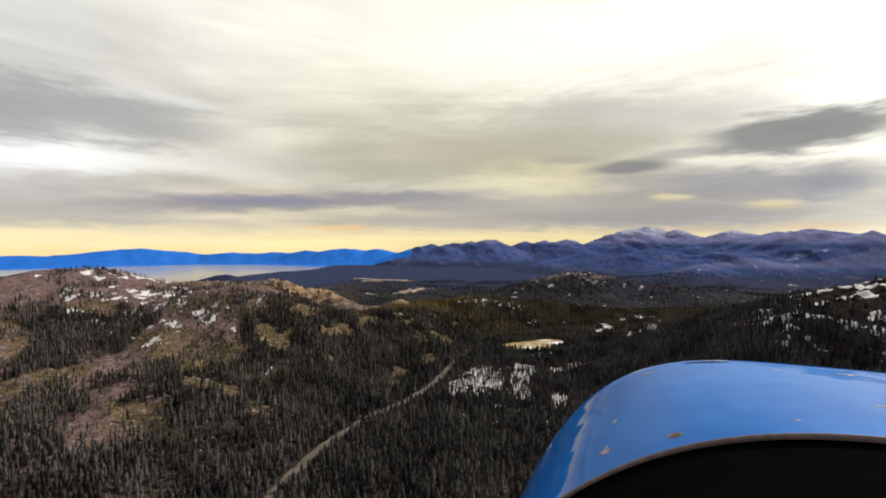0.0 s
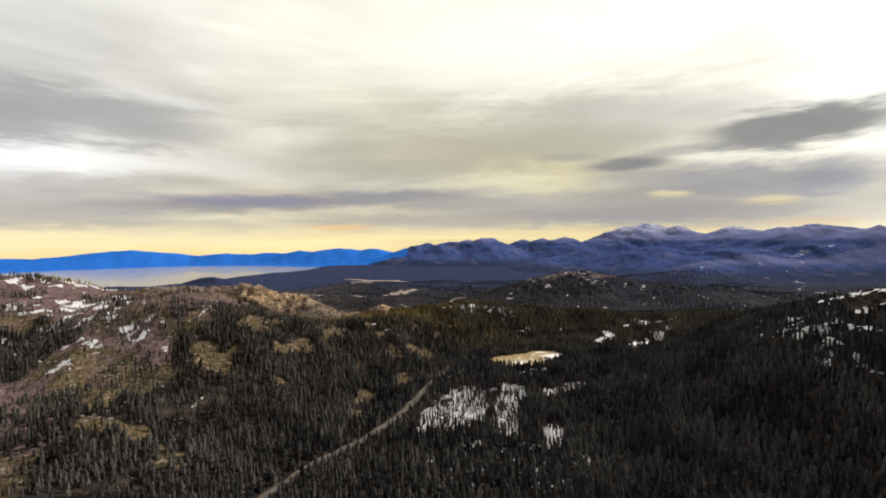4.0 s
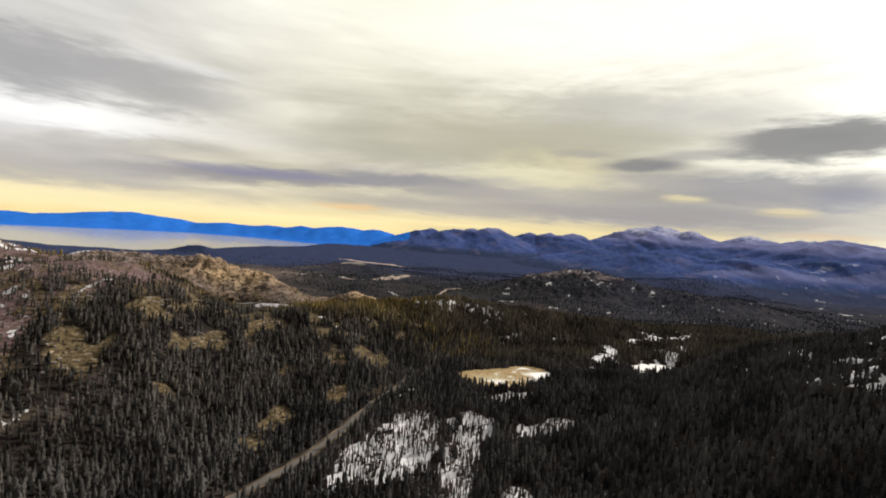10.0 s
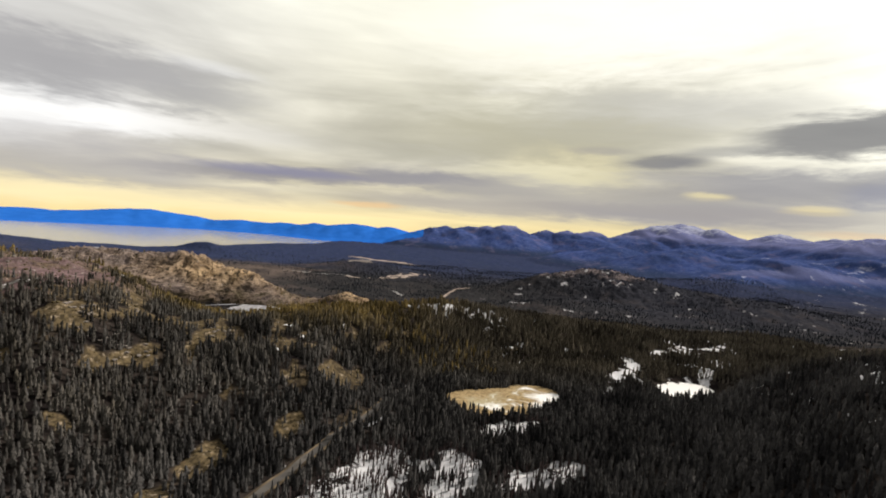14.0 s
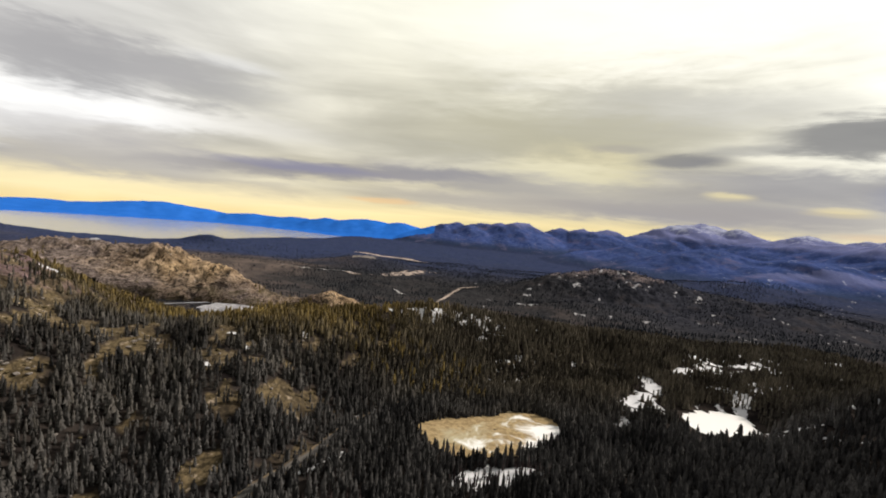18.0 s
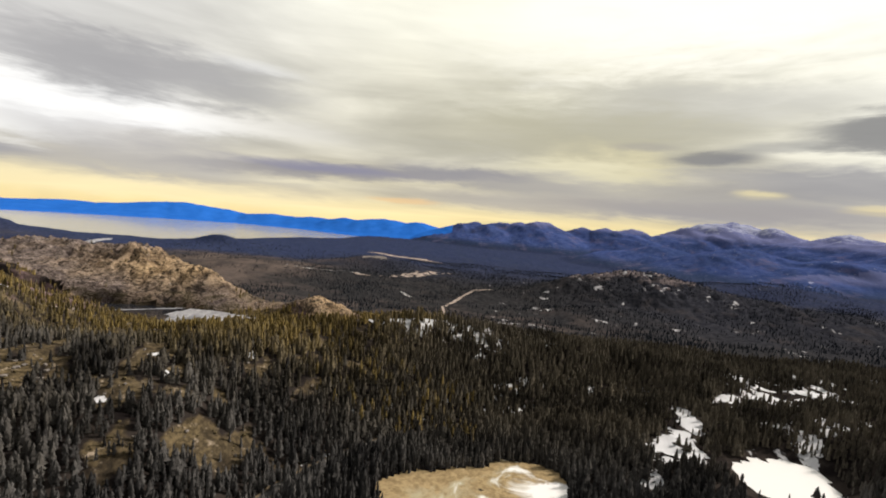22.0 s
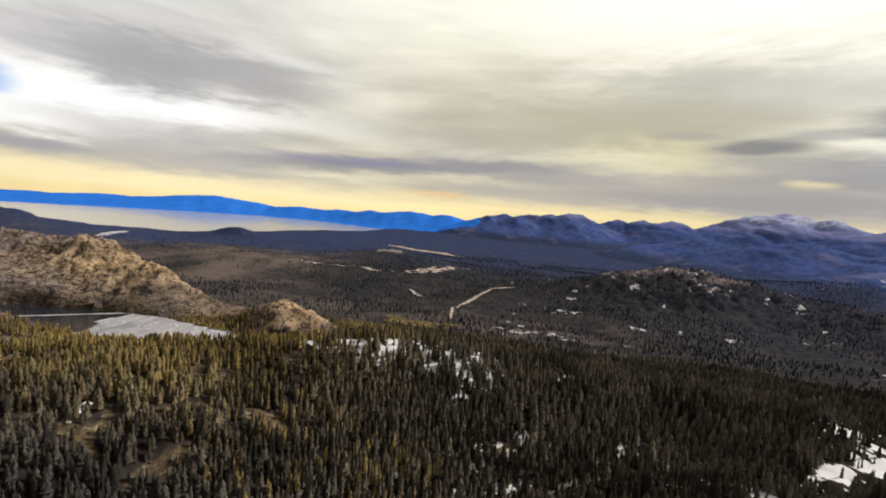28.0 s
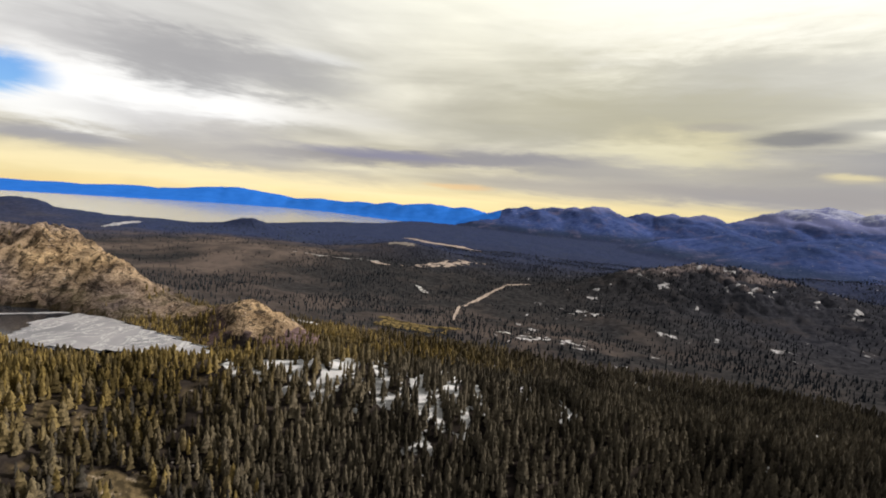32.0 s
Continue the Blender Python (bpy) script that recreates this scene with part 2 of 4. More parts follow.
def lake_side(x, y):
    """Above 0 on the great lake."""
    r, a = np.hypot(x, y), np.degrees(np.arctan2(x, y))
    inner = np.interp(a, (-80, -63, -55, -51, -47.5, -45, -42, -38, -30, -25, -17, -14, -11), (9.0, 7.2, 6.3, 5.6, 5.2, 4.5, 4.2, 4.15, 4.35, 4.8, 5.6, 6.4, 12.0)) + 0.12 * fbm(x * 1.6, y * 1.6, 4)
    return np.minimum(r - inner, far_shore(a) - r)


def peaks(x, y, rows, sharp=1.25):
    """Mountains as cones with ridged flanks: azimuth, distance, elevation (degrees), foot radius."""
    h = np.full_like(x, -9.0)
    for a, d, e, r in rows:
        px, py, pz = d * math.sin(radians(a)), d * math.cos(radians(a)), d * math.tan(radians(e))
        q = np.sqrt((x - px) ** 2 + (y - py) ** 2) / r
        h = np.maximum(h, pz - (pz + 0.36) * np.power(q, sharp) * 1.0)
    return h


FAR_PEAKS = [(-62, 10.5, -1.8, 2.6), (-56, 10.2, -1.35, 2.3), (-50, 9.8, -1.4, 2.2), (-44, 9.5, -1.2, 2.0), (-39, 9.0, -1.1, 1.8),
             (-34.5, 8.8, -0.55, 1.9), (-30.5, 8.5, -1.05, 1.6), (-26, 8.2, -0.9, 1.5), (-21.5, 8.0, -1.0, 1.4), (-17, 7.8, -0.9, 1.3),
             (-12.5, 7.6, -0.6, 1.3), (-8.5, 7.5, -0.8, 1.2)]
NEAR_PEAKS = [(-1.8, 6.8, -0.1, 1.0), (1.8, 6.7, 0.25, 1.1), (3.7, 6.7, 0.42, 1.0), (5.6, 6.7, 0.6, 1.1), (13.0, 6.9, 0.48, 0.9), (21.8, 7.3, 1.45, 1.2), (10.5, 6.9, 0.2, 0.9), (15.5, 6.9, 0.75, 1.1), (19.3, 7.0, 0.95, 1.0),
              (24.3, 7.6, 2.1, 1.7), (27.8, 7.4, 1.72, 1.15), (33.0, 6.8, 1.35, 1.6), (37.0, 6.4, 1.25, 1.5), (40.0, 6.0, 1.5, 1.5), (44.5, 5.6, 1.35, 1.6),
              (50.0, 5.2, 1.6, 1.7), (57.0, 5.0, 1.6, 1.9), (34.0, 4.6, 0.0, 1.2), (42.0, 4.2, 0.4, 1.2), (25.8, 4.85, -0.55, 1.1), (18.0, 5.3, -1.1, 1.0)]


def road_line(s):
    """The highway's middle line, s from 0 to 1."""
    px = (-0.05, -0.115, -0.150, -0.161, -0.142, -0.107, -0.055, -0.024, 0.004, 0.018, 0.040, 0.058, 0.103, 0.157, 0.235, 0.314, 0.42)
    py = (-0.10, 0.10, 0.250, 0.405, 0.496, 0.583, 0.655, 0.715, 0.799, 0.860, 0.912, 0.975, 1.054, 1.095, 1.150, 1.208, 1.27)
    k = np.linspace(0, 1, len(px))
    x, y = np.interp(s, k, px), np.interp(s, k, py)
    for _ in range(3):
        x[1:-1], y[1:-1] = (x[:-2] + 2 * x[1:-1] + x[2:]) / 4, (y[:-2] + 2 * y[1:-1] + y[2:]) / 4
    return x, y


ROAD_X, ROAD_Y = road_line(np.linspace(0, 1, 160))


def road_distance(x, y):
    d = np.full(x.shape, 9.0)
    m = (np.abs(x - 0.12) < 0.75) & (np.abs(y - 0.75) < 0.85)
    px, py, q = x[m], y[m], d[m]
    for a, b in zip(ROAD_X[::2], ROAD_Y[::2]):
        q = np.minimum(q, (px - a) ** 2 + (py - b) ** 2)
    d[m] = q
    return np.sqrt(d)


def land(x, y):
    """Height of the ground."""
    far = step(y, 1.42, 2.25)
    h = -0.238 * (1 - far) - 0.318 * far + 0.006 * fbm(x * 5, y * 5, 4)
    # the wooded flank and bald tops to the left
    h = h + 0.159 * dome(x, y, -0.86, 1.02, 0.30, 0.40) + 0.113 * dome(x, y, -0.42, 0.95, 0.17, 0.22)
    h = h + 0.038 * dome(x, y, -0.40, 0.55, 0.20, 0.30) + 0.054 * dome(x, y, -1.05, 0.55, 0.40, 0.45)
    h = h + 0.043 * dome(x, y, -0.25, 0.86, 0.10, 0.10) + 0.032 * dome(x, y, -0.55, 1.12, 0.20, 0.15)
    # the crest that hides the small lake
    h = h + 0.060 * dome(x, y, -0.14, 1.00, 0.14, 0.12) + 0.045 * dome(x, y, -0.02, 1.10, 0.12, 0.10) + 0.017 * dome(x, y, -0.06, 0.93, 0.07, 0.06)
    h = h + 0.061 * dome(x, y, 0.10, 1.27, 0.15, 0.09, 20) + 0.043 * dome(x, y, 0.34, 1.33, 0.20, 0.10, 10)
    h = h + 0.039 * dome(x, y, -0.14, 1.18, 0.13, 0.07)
    h = h + 0.020 * dome(x, y, -0.02, 1.23, 0.09, 0.06)
    # gullies running down the flank
    gully = fbm(x * 7 + 2.2 * y, y * 3.5, 4, 0.5, ridged=True)
    h = h + 0.012 * (gully - 0.4) * step(x, -0.12, -0.35) * (1 - step(y, 1.15, 1.3))
    # granite ridge beyond the small lake
    g = 0.078 * dome(x, y, -0.86, 1.58, 0.28, 0.12, -8) + 0.066 * dome(x, y, -0.55, 1.53, 0.13, 0.09, -12) + 0.047 * dome(x, y, -0.38, 1.49, 0.09, 0.05, -15)
    g = g + 0.033 * (1 - np.exp(-2.2 * dome(x, y, -0.118, 1.485, 0.056, 0.034))) / 0.89 + 0.006 * dome(x, y, -0.135, 1.48, 0.02, 0.02) + 0.020 * dome(x, y, -0.25, 1.50, 0.11, 0.035, -8)
    crag = fbm(x * 22, y * 22, 5, 0.55, ridged=True)
    ledge = fbm(x * 34 + y * 9, y * 34, 4, 0.6, ridged=True)
    h = h + g * (1 + 0.24 * (crag - 0.35)) + 0.008 * (ledge - 0.4) * step(g, 0.012, 0.05)
    # the dark hill to the right of the start
    h = h + (0.171 * dome(x, y, 0.95, 0.80, 0.40, 0.38) + 0.032 * dome(x, y, 0.55, 0.75, 0.15, 0.20)) * (1 + 0.12 * (crag - 0.35))
    # low hills on the valley floor
    h = h + 0.118 * dome(x, y, 0.86, 2.74, 0.34, 0.36, 20) * (1 + 0.3 * (crag - 0.3)) + 0.045 * dome(x, y, 0.52, 2.62, 0.20, 0.15, 15) * (1 + 0.3 * (crag - 0.3))
    h = h + 0.030 * dome(x, y, 0.80, 2.42, 0.10, 0.08, 0) * (1 + 0.4 * (crag - 0.3))
    h = h + 0.07 * dome(x, y, 1.35, 2.35, 0.40, 0.3, 0) * (1 + 0.3 * (crag - 0.3))
    h = h + 0.06 * dome(x, y, 1.75, 3.5, 0.5, 0.22, 0) + 0.04 * dome(x, y, 0.55, 2.15, 0.22, 0.14, 10) * (1 + 0.3 * (crag - 0.3))
    h = h + 0.058 * dome(x, y, -0.47, 3.10, 0.26, 0.14, 0)
    h = h + 0.05 * dome(x, y, -0.85, 2.45, 0.35, 0.35, 0)
    h = h + 0.052 * dome(x, y, -1.72, 3.50, 0.17, 0.07, 0) + 0.012 * dome(x, y, -1.5, 3.5, 0.7, 0.2, 0)
    h = h + 0.10 * dome(x, y, -2.9, 3.0, 0.5, 0.35, 0) + 0.07 * dome(x, y, -1.8, 1.9, 0.5, 0.6, 0)
    # mountains
    rough = 0.55 * fbm(x * 1.15, y * 1.15, 5, 0.42, ridged=True) + 0.45 * fbm(x * 2.6 + 1.1 * y, y * 1.3, 5, 0.45, ridged=True)
    back = np.maximum(peaks(x, y, FAR_PEAKS), peaks(x, y, NEAR_PEAKS))
    up = np.maximum(back + 0.335, 0)
    calm = 1 - 0.55 * step(-x, 0.4, 1.4)
    back = back + calm * np.minimum(up, 0.32) * (0.36 * (rough - 0.62) + 0.04 * (fbm(x * 5.5, y * 5.5, 4, 0.55, ridged=True) - 0.5))
    k = step(y, 3.3, 4.2) * 1.0
    h = np.where(k > 0, np.maximum(h, h * (1 - k) + np.maximum(back, -0.32) * k), h)
    # the trough that the highway follows
    h = np.where(y < 1.5, np.minimum(h, -0.2355 + 0.62 * np.maximum(road_distance(x, y) - 0.014, 0)), h)
    # basins
    t = tarn_side(x, y)
    h = np.where(t > -0.6, np.minimum(h, TARN_Z + 0.004 + np.maximum(-t, 0) * 0.16) * step(t, -0.6, -0.3) + h * (1 - step(t, -0.6, -0.3)), h)
    h = np.where(t > 0, TARN_Z - 0.01 * step(t, 0, 0.2), h)
    lake = lake_side(x, y)
    r, a = np.hypot(x, y), np.degrees(np.arctan2(x, y))
    beyond = r - far_shore(a)
    h = np.where((lake > -0.25) & (beyond < 0), h * step(-lake, 0.0, 0.25) + (LAKE_Z + 0.002) * (1 - step(-lake, 0.0, 0.25)), h)
    rise = 1 - (1 - step(beyond, 0.0, 1.2)) * step(-a, 7.0, 16.0)
    h = np.where((beyond > 0) & (a < 0), h * rise + (LAKE_Z + 0.002) * (1 - rise), h)
    h = np.where(lake > 0, LAKE_Z - 0.02 * step(lake, 0, 0.05), h)
    # level ground under the meadow and the frozen pond
    for cx, cy, rx, ry, turn, z in ((0.205, 0.987, 0.10, 0.06, 35, -0.2285), (0.487, 1.088, 0.07, 0.05, 30, -0.2315)):
        m = np.minimum(1.0, 1.6 * dome(x, y, cx, cy, rx, ry, turn))
        h = h * (1 - m) + z * m
    # small unevenness everywhere near
    return h + 0.0022 * fbm(x * 40, y * 40, 3) * (1 - step(t, -0.15, 0.0)) * (1 - step(lake, -0.1, 0))


# ---- materials ----
def material(name, build, rough=0.85, bump=0.0, spec=0.3, metal=0.0):
    """build(tree) gives the base colour and the relief (or None)."""
    m = bpy.data.materials.new(name)
    m.use_nodes = True
    t = Tree(m.node_tree)
    out = build(t)
    colour, relief = out[0], out[1]
    b = t.t.nodes.new("ShaderNodeBsdfPrincipled")
    t.link(colour, b.inputs["Base Color"])
    t.link(out[2] if len(out) > 2 else rough, b.inputs["Roughness"])
    b.inputs["Specular IOR Level"].default_value = spec
    b.inputs["Metallic"].default_value = metal
    if relief is not None:
        n = t.t.nodes.new("ShaderNodeBump")
        n.inputs["Strength"].default_value, n.inputs["Distance"].default_value = 0.8, bump
        t.link(relief, n.inputs["Height"])
        t.t.links.new(n.outputs[0], b.inputs["Normal"])
    t.t.links.new(b.outputs[0], t.t.nodes.new("ShaderNodeOutputMaterial").inputs[0])
    return m


def ground_nodes(t):
    p = t.coord()
    fine, mid, wide = t.noise(p, 0.35, 5, 0.65), t.noise(p, 0.06, 5, 0.6), t.noise(p, 0.012, 4)
    soil = t.mix(t.span(mid, 0.35, 0.65), (0.012, 0.010, 0.010), (0.044, 0.036, 0.032))
    speck = t.noise(p, 0.22, 6, 0.75)
    brush = t.mix(t.span(fine, 0.35, 0.7), (0.050, 0.039, 0.024), (0.165, 0.124, 0.070))
    brush = t.mix(t.span(speck, 0.55, 0.66), brush, (0.36, 0.29, 0.22))
    col = t.mix(t.span(t.math("ADD", t.attr("brush"), t.math("MULTIPLY", t.math("SUBTRACT", mid, 0.5), 0.8)), 0.25, 0.75), soil, brush)
    scree = t.mix(t.span(fine, 0.3, 0.7), (0.080, 0.052, 0.054), (0.20, 0.138, 0.140))
    scree = t.mix(t.span(speck, 0.58, 0.68), scree, (0.40, 0.36, 0.34))
    scree = t.mix(t.span(t.noise(p, 0.11, 6, 0.75, 0.5), 0.50, 0.60, 0.0, 0.75), scree, (0.040, 0.031, 0.028))
    col = t.mix(t.span(t.math("ADD", t.attr("rock"), t.math("MULTIPLY", t.math("SUBTRACT", mid, 0.5), 0.9)), 0.35, 0.62), col, scree)
    k = t.math("ADD", t.attr("snow"), t.math("MULTIPLY", t.math("SUBTRACT", fine, 0.5), 0.9))
    k = t.math("MULTIPLY_ADD", t.math("SUBTRACT", mid, 0.5), 0.7, k)
    col = t.mix(t.span(k, 0.50, 0.60), col, t.mix(wide, (0.52, 0.52, 0.55), (0.70, 0.70, 0.72)))
    return col, t.math("ADD", fine, t.math("MULTIPLY", mid, 2.0))


def valley_nodes(t):
    p = t.coord()
    fine, mid, wide = t.noise(p, 0.09, 6, 0.7), t.noise(p, 0.016, 5, 0.6), t.noise(p, 0.004, 4)
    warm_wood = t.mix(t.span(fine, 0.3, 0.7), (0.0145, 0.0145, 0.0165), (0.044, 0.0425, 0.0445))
    # woods with the blue of distant haze in their colour
    hazed_wood = t.mix(t.span(fine, 0.3, 0.7), (0.020, 0.028, 0.064), (0.044, 0.055, 0.112))
    wood = t.mix(t.attr("cool"), warm_wood, hazed_wood)
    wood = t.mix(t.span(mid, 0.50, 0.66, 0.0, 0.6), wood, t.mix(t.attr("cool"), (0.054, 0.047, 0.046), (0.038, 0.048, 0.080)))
    col = t.mix(t.math("MULTIPLY", t.math("MULTIPLY", t.attr("brush"), t.math("SUBTRACT", 1.0, t.attr("cool"))), t.span(mid, 0.35, 0.65, 0.4, 1.0)), wood, t.mix(wide, (0.072, 0.058, 0.054), (0.160, 0.124, 0.108)))
    scree = t.mix(t.span(fine, 0.3, 0.7), (0.085, 0.070, 0.076), (0.25, 0.205, 0.20))
    col = t.mix(t.span(t.math("ADD", t.attr("rock"), t.math("MULTIPLY", t.math("SUBTRACT", mid, 0.5), 1.2)), 0.42, 0.7), col, scree)
    k = t.math("ADD", t.attr("snow"), t.math("MULTIPLY", t.math("SUBTRACT", fine, 0.5), 1.0))
    k = t.math("MULTIPLY_ADD", t.math("SUBTRACT", mid, 0.5), 0.9, k)
    col = t.mix(t.span(k, 0.52, 0.70), col, (0.46, 0.45, 0.47))
    return col, fine


def granite_nodes(t):
    p = t.coord()
    fine, mid = t.noise(p, 0.25, 6, 0.7), t.noise(t.vec("MULTIPLY", p, (1.0, 1.0, 2.2)), 0.04, 6, 0.65, 0.6)
    grey = t.mix(t.span(mid, 0.35, 0.65), (0.125, 0.098, 0.092), (0.36, 0.285, 0.250))
    # warm sunlight on the granite put into the rock colour
    sun_gold = t.mix(t.span(mid, 0.30, 0.60), (0.28, 0.190, 0.112), (0.60, 0.425, 0.250))
    rock = t.mix(t.attr("rock"), grey, sun_gold)
    # crevice shade put into the rock colour as dark noise streaks
    crevice_dark = t.noise(t.vec("MULTIPLY", p, (1.0, 1.0, 0.35)), 0.10, 7, 0.78, 1.2)
    rock = t.mix(t.span(crevice_dark, 0.50, 0.58, 0.0, 0.85), rock, (0.035, 0.029, 0.027))
    rock = t.mix(t.span(fine, 0.60, 0.68, 0.0, 0.8), rock, (0.48, 0.41, 0.36))
    rock = t.mix(t.span(t.noise(p, 0.16, 5, 0.7), 0.56, 0.63, 0.0, 0.75), rock, (0.050, 0.040, 0.030))
    dust = t.span(t.math("ADD", t.attr("snow"), t.math("MULTIPLY", t.math("SUBTRACT", fine, 0.5), 1.2)), 0.5, 0.65)
    scrub = t.span(t.math("ADD", t.attr("brush"), t.math("MULTIPLY", t.math("SUBTRACT", mid, 0.5), 1.6)), 0.4, 0.7)
    rock = t.mix(t.math("MULTIPLY", scrub, 0.85), rock, t.mix(fine, (0.035, 0.034, 0.022), (0.11, 0.085, 0.05)))
    return t.mix(dust, rock, (0.7, 0.7, 0.72)), t.math("ADD", fine, t.math("MULTIPLY", mid, 3.0))


def hazy_range_nodes(t):
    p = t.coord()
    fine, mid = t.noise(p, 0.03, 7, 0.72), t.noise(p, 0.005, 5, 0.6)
    # distance haze put into the base colours: bluish woods, rock and snow
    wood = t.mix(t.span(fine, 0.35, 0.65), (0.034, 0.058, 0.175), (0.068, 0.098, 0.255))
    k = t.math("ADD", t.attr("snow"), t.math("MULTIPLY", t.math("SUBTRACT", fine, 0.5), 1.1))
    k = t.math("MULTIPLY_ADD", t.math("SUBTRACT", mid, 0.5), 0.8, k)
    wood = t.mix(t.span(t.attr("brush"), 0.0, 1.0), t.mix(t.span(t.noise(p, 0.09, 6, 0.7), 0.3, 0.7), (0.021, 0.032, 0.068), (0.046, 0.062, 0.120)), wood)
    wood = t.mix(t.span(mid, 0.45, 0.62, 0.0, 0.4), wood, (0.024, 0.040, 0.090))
    # pinkish lit slopes put into the colour by noise
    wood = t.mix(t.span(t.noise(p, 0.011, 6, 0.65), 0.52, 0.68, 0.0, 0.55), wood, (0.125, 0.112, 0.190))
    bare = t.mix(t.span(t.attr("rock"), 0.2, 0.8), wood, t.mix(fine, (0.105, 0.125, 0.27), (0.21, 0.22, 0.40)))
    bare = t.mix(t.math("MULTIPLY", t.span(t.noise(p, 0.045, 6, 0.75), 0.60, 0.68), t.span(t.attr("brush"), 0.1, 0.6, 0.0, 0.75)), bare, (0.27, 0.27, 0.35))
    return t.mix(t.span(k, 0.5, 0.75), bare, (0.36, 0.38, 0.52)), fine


def haze_blue_nodes(t):
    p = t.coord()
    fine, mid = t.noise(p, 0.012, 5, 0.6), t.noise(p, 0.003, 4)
    # saturated blue of distant haze painted as the base colour
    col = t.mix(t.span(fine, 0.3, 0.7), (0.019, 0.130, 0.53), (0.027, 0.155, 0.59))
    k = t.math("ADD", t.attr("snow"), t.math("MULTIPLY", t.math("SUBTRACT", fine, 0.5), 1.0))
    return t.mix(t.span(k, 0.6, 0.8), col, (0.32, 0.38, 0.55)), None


def sky_tinted_water_nodes(t):
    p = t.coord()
    # cream of the reflected sky put into the base colour
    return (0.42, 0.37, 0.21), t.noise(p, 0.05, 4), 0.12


def ice_nodes(t):
    p = t.coord()
    crack = t.noise(t.vec("MULTIPLY", p, (1.0, 0.5, 1.0)), 0.06, 6, 0.6, 1.5)
    wide = t.noise(p, 0.012, 4, 0.6, 1.0)
    lines = t.math("ABSOLUTE", t.math("SUBTRACT", crack, 0.5))
    col = t.mix(t.span(wide, 0.35, 0.65), (0.18, 0.18, 0.20), (0.32, 0.31, 0.33))
    return t.mix(t.span(lines, 0.0, 0.03, 0.8, 0.0), col, (0.62, 0.61, 0.62)), crack, 0.5


def meadow_nodes(t):
    p = t.coord()
    fine, mid = t.noise(p, 0.3, 5, 0.65), t.noise(p, 0.035, 5, 0.6, 0.6)
    grass = t.mix(t.span(fine, 0.3, 0.7), (0.21, 0.150, 0.080), (0.40, 0.300, 0.165))
    wet = t.mix(t.span(mid, 0.52, 0.66), grass, (0.42, 0.37, 0.25))
    return t.mix(t.span(t.math("ADD", t.attr("snow"), t.math("MULTIPLY", t.math("SUBTRACT", mid, 0.5), 1.4)), 0.45, 0.6), wet, (0.82, 0.81, 0.80)), fine


def road_nodes(t):
    p = t.coord()
    fine, mid = t.noise(p, 0.9, 4), t.noise(p, 0.05, 4)
    return t.mix(t.span(mid, 0.3, 0.7), t.mix(fine, (0.050, 0.047, 0.046), (0.085, 0.080, 0.076)), (0.115, 0.103, 0.092)), fine


def verge_nodes(t):
    p = t.coord()
    fine, mid = t.noise(p, 0.5, 5, 0.6), t.noise(p, 0.05, 4)
    return t.mix(t.span(mid, 0.35, 0.65), t.mix(fine, (0.12, 0.090, 0.058), (0.24, 0.185, 0.125)), (0.070, 0.055, 0.040)), fine


def needle_nodes(t):
    p = t.coord()
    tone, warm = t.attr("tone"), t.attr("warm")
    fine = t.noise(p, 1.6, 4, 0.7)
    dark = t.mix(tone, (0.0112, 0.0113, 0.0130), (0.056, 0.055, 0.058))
    # olive is the sunlit needle colour, mixed in by the warm value
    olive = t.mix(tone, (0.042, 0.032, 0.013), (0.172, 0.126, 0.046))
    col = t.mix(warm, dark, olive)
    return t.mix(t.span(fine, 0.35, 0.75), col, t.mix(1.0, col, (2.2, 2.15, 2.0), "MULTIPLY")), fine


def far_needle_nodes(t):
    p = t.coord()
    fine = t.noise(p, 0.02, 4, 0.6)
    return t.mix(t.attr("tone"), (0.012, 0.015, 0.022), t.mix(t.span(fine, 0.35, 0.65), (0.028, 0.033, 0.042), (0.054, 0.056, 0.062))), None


def bark_nodes(t):
    fine = t.noise(t.vec("MULTIPLY", t.coord(), (6.0, 6.0, 0.6)), 1.0, 4)
    return t.mix(fine, (0.05, 0.035, 0.025), (0.14, 0.10, 0.075)), fine


def pale_nodes(t):
    p = t.coord()
    fine, mid = t.noise(p, 0.12, 5, 0.7), t.noise(p, 0.02, 4)
    return t.mix(t.span(fine, 0.3, 0.7), (0.24, 0.19, 0.16), t.mix(mid, (0.42, 0.34, 0.29), (0.55, 0.47, 0.42))), fine


def snowy_nodes(t):
    p = t.coord()
    fine = t.noise(p, 0.12, 5, 0.7)
    return t.mix(t.span(fine, 0.42, 0.6), (0.13, 0.12, 0.11), (0.62, 0.61, 0.62)), fine


def stone_nodes(t):
    p = t.coord()
    fine = t.noise(p, 0.1, 5, 0.7)
    return t.mix(fine, (0.10, 0.09, 0.085), (0.32, 0.28, 0.25)), fine


def burnt_nodes(t):
    p = t.coord()
    fine = t.noise(p, 0.15, 6, 0.75)
    return t.mix(t.span(fine, 0.4, 0.65), (0.03, 0.026, 0.016), (0.22, 0.16, 0.07)), fine


BURNT = material("dry_brush", burnt_nodes, 1.0, 0.4, 0.0)
PALE, SNOWY, STONE = material("pale_grass", pale_nodes, 1.0, 0.5, 0.0), material("thin_snow", snowy_nodes, 1.0, 0.5, 0.0), material("bare_rock", stone_nodes, 1.0, 1.0, 0.0)
GROUND, VALLEY = material("forest_floor", ground_nodes, 1.0, 0.6, 0.0), material("valley_floor", valley_nodes, 1.0, 1.5, 0.0)
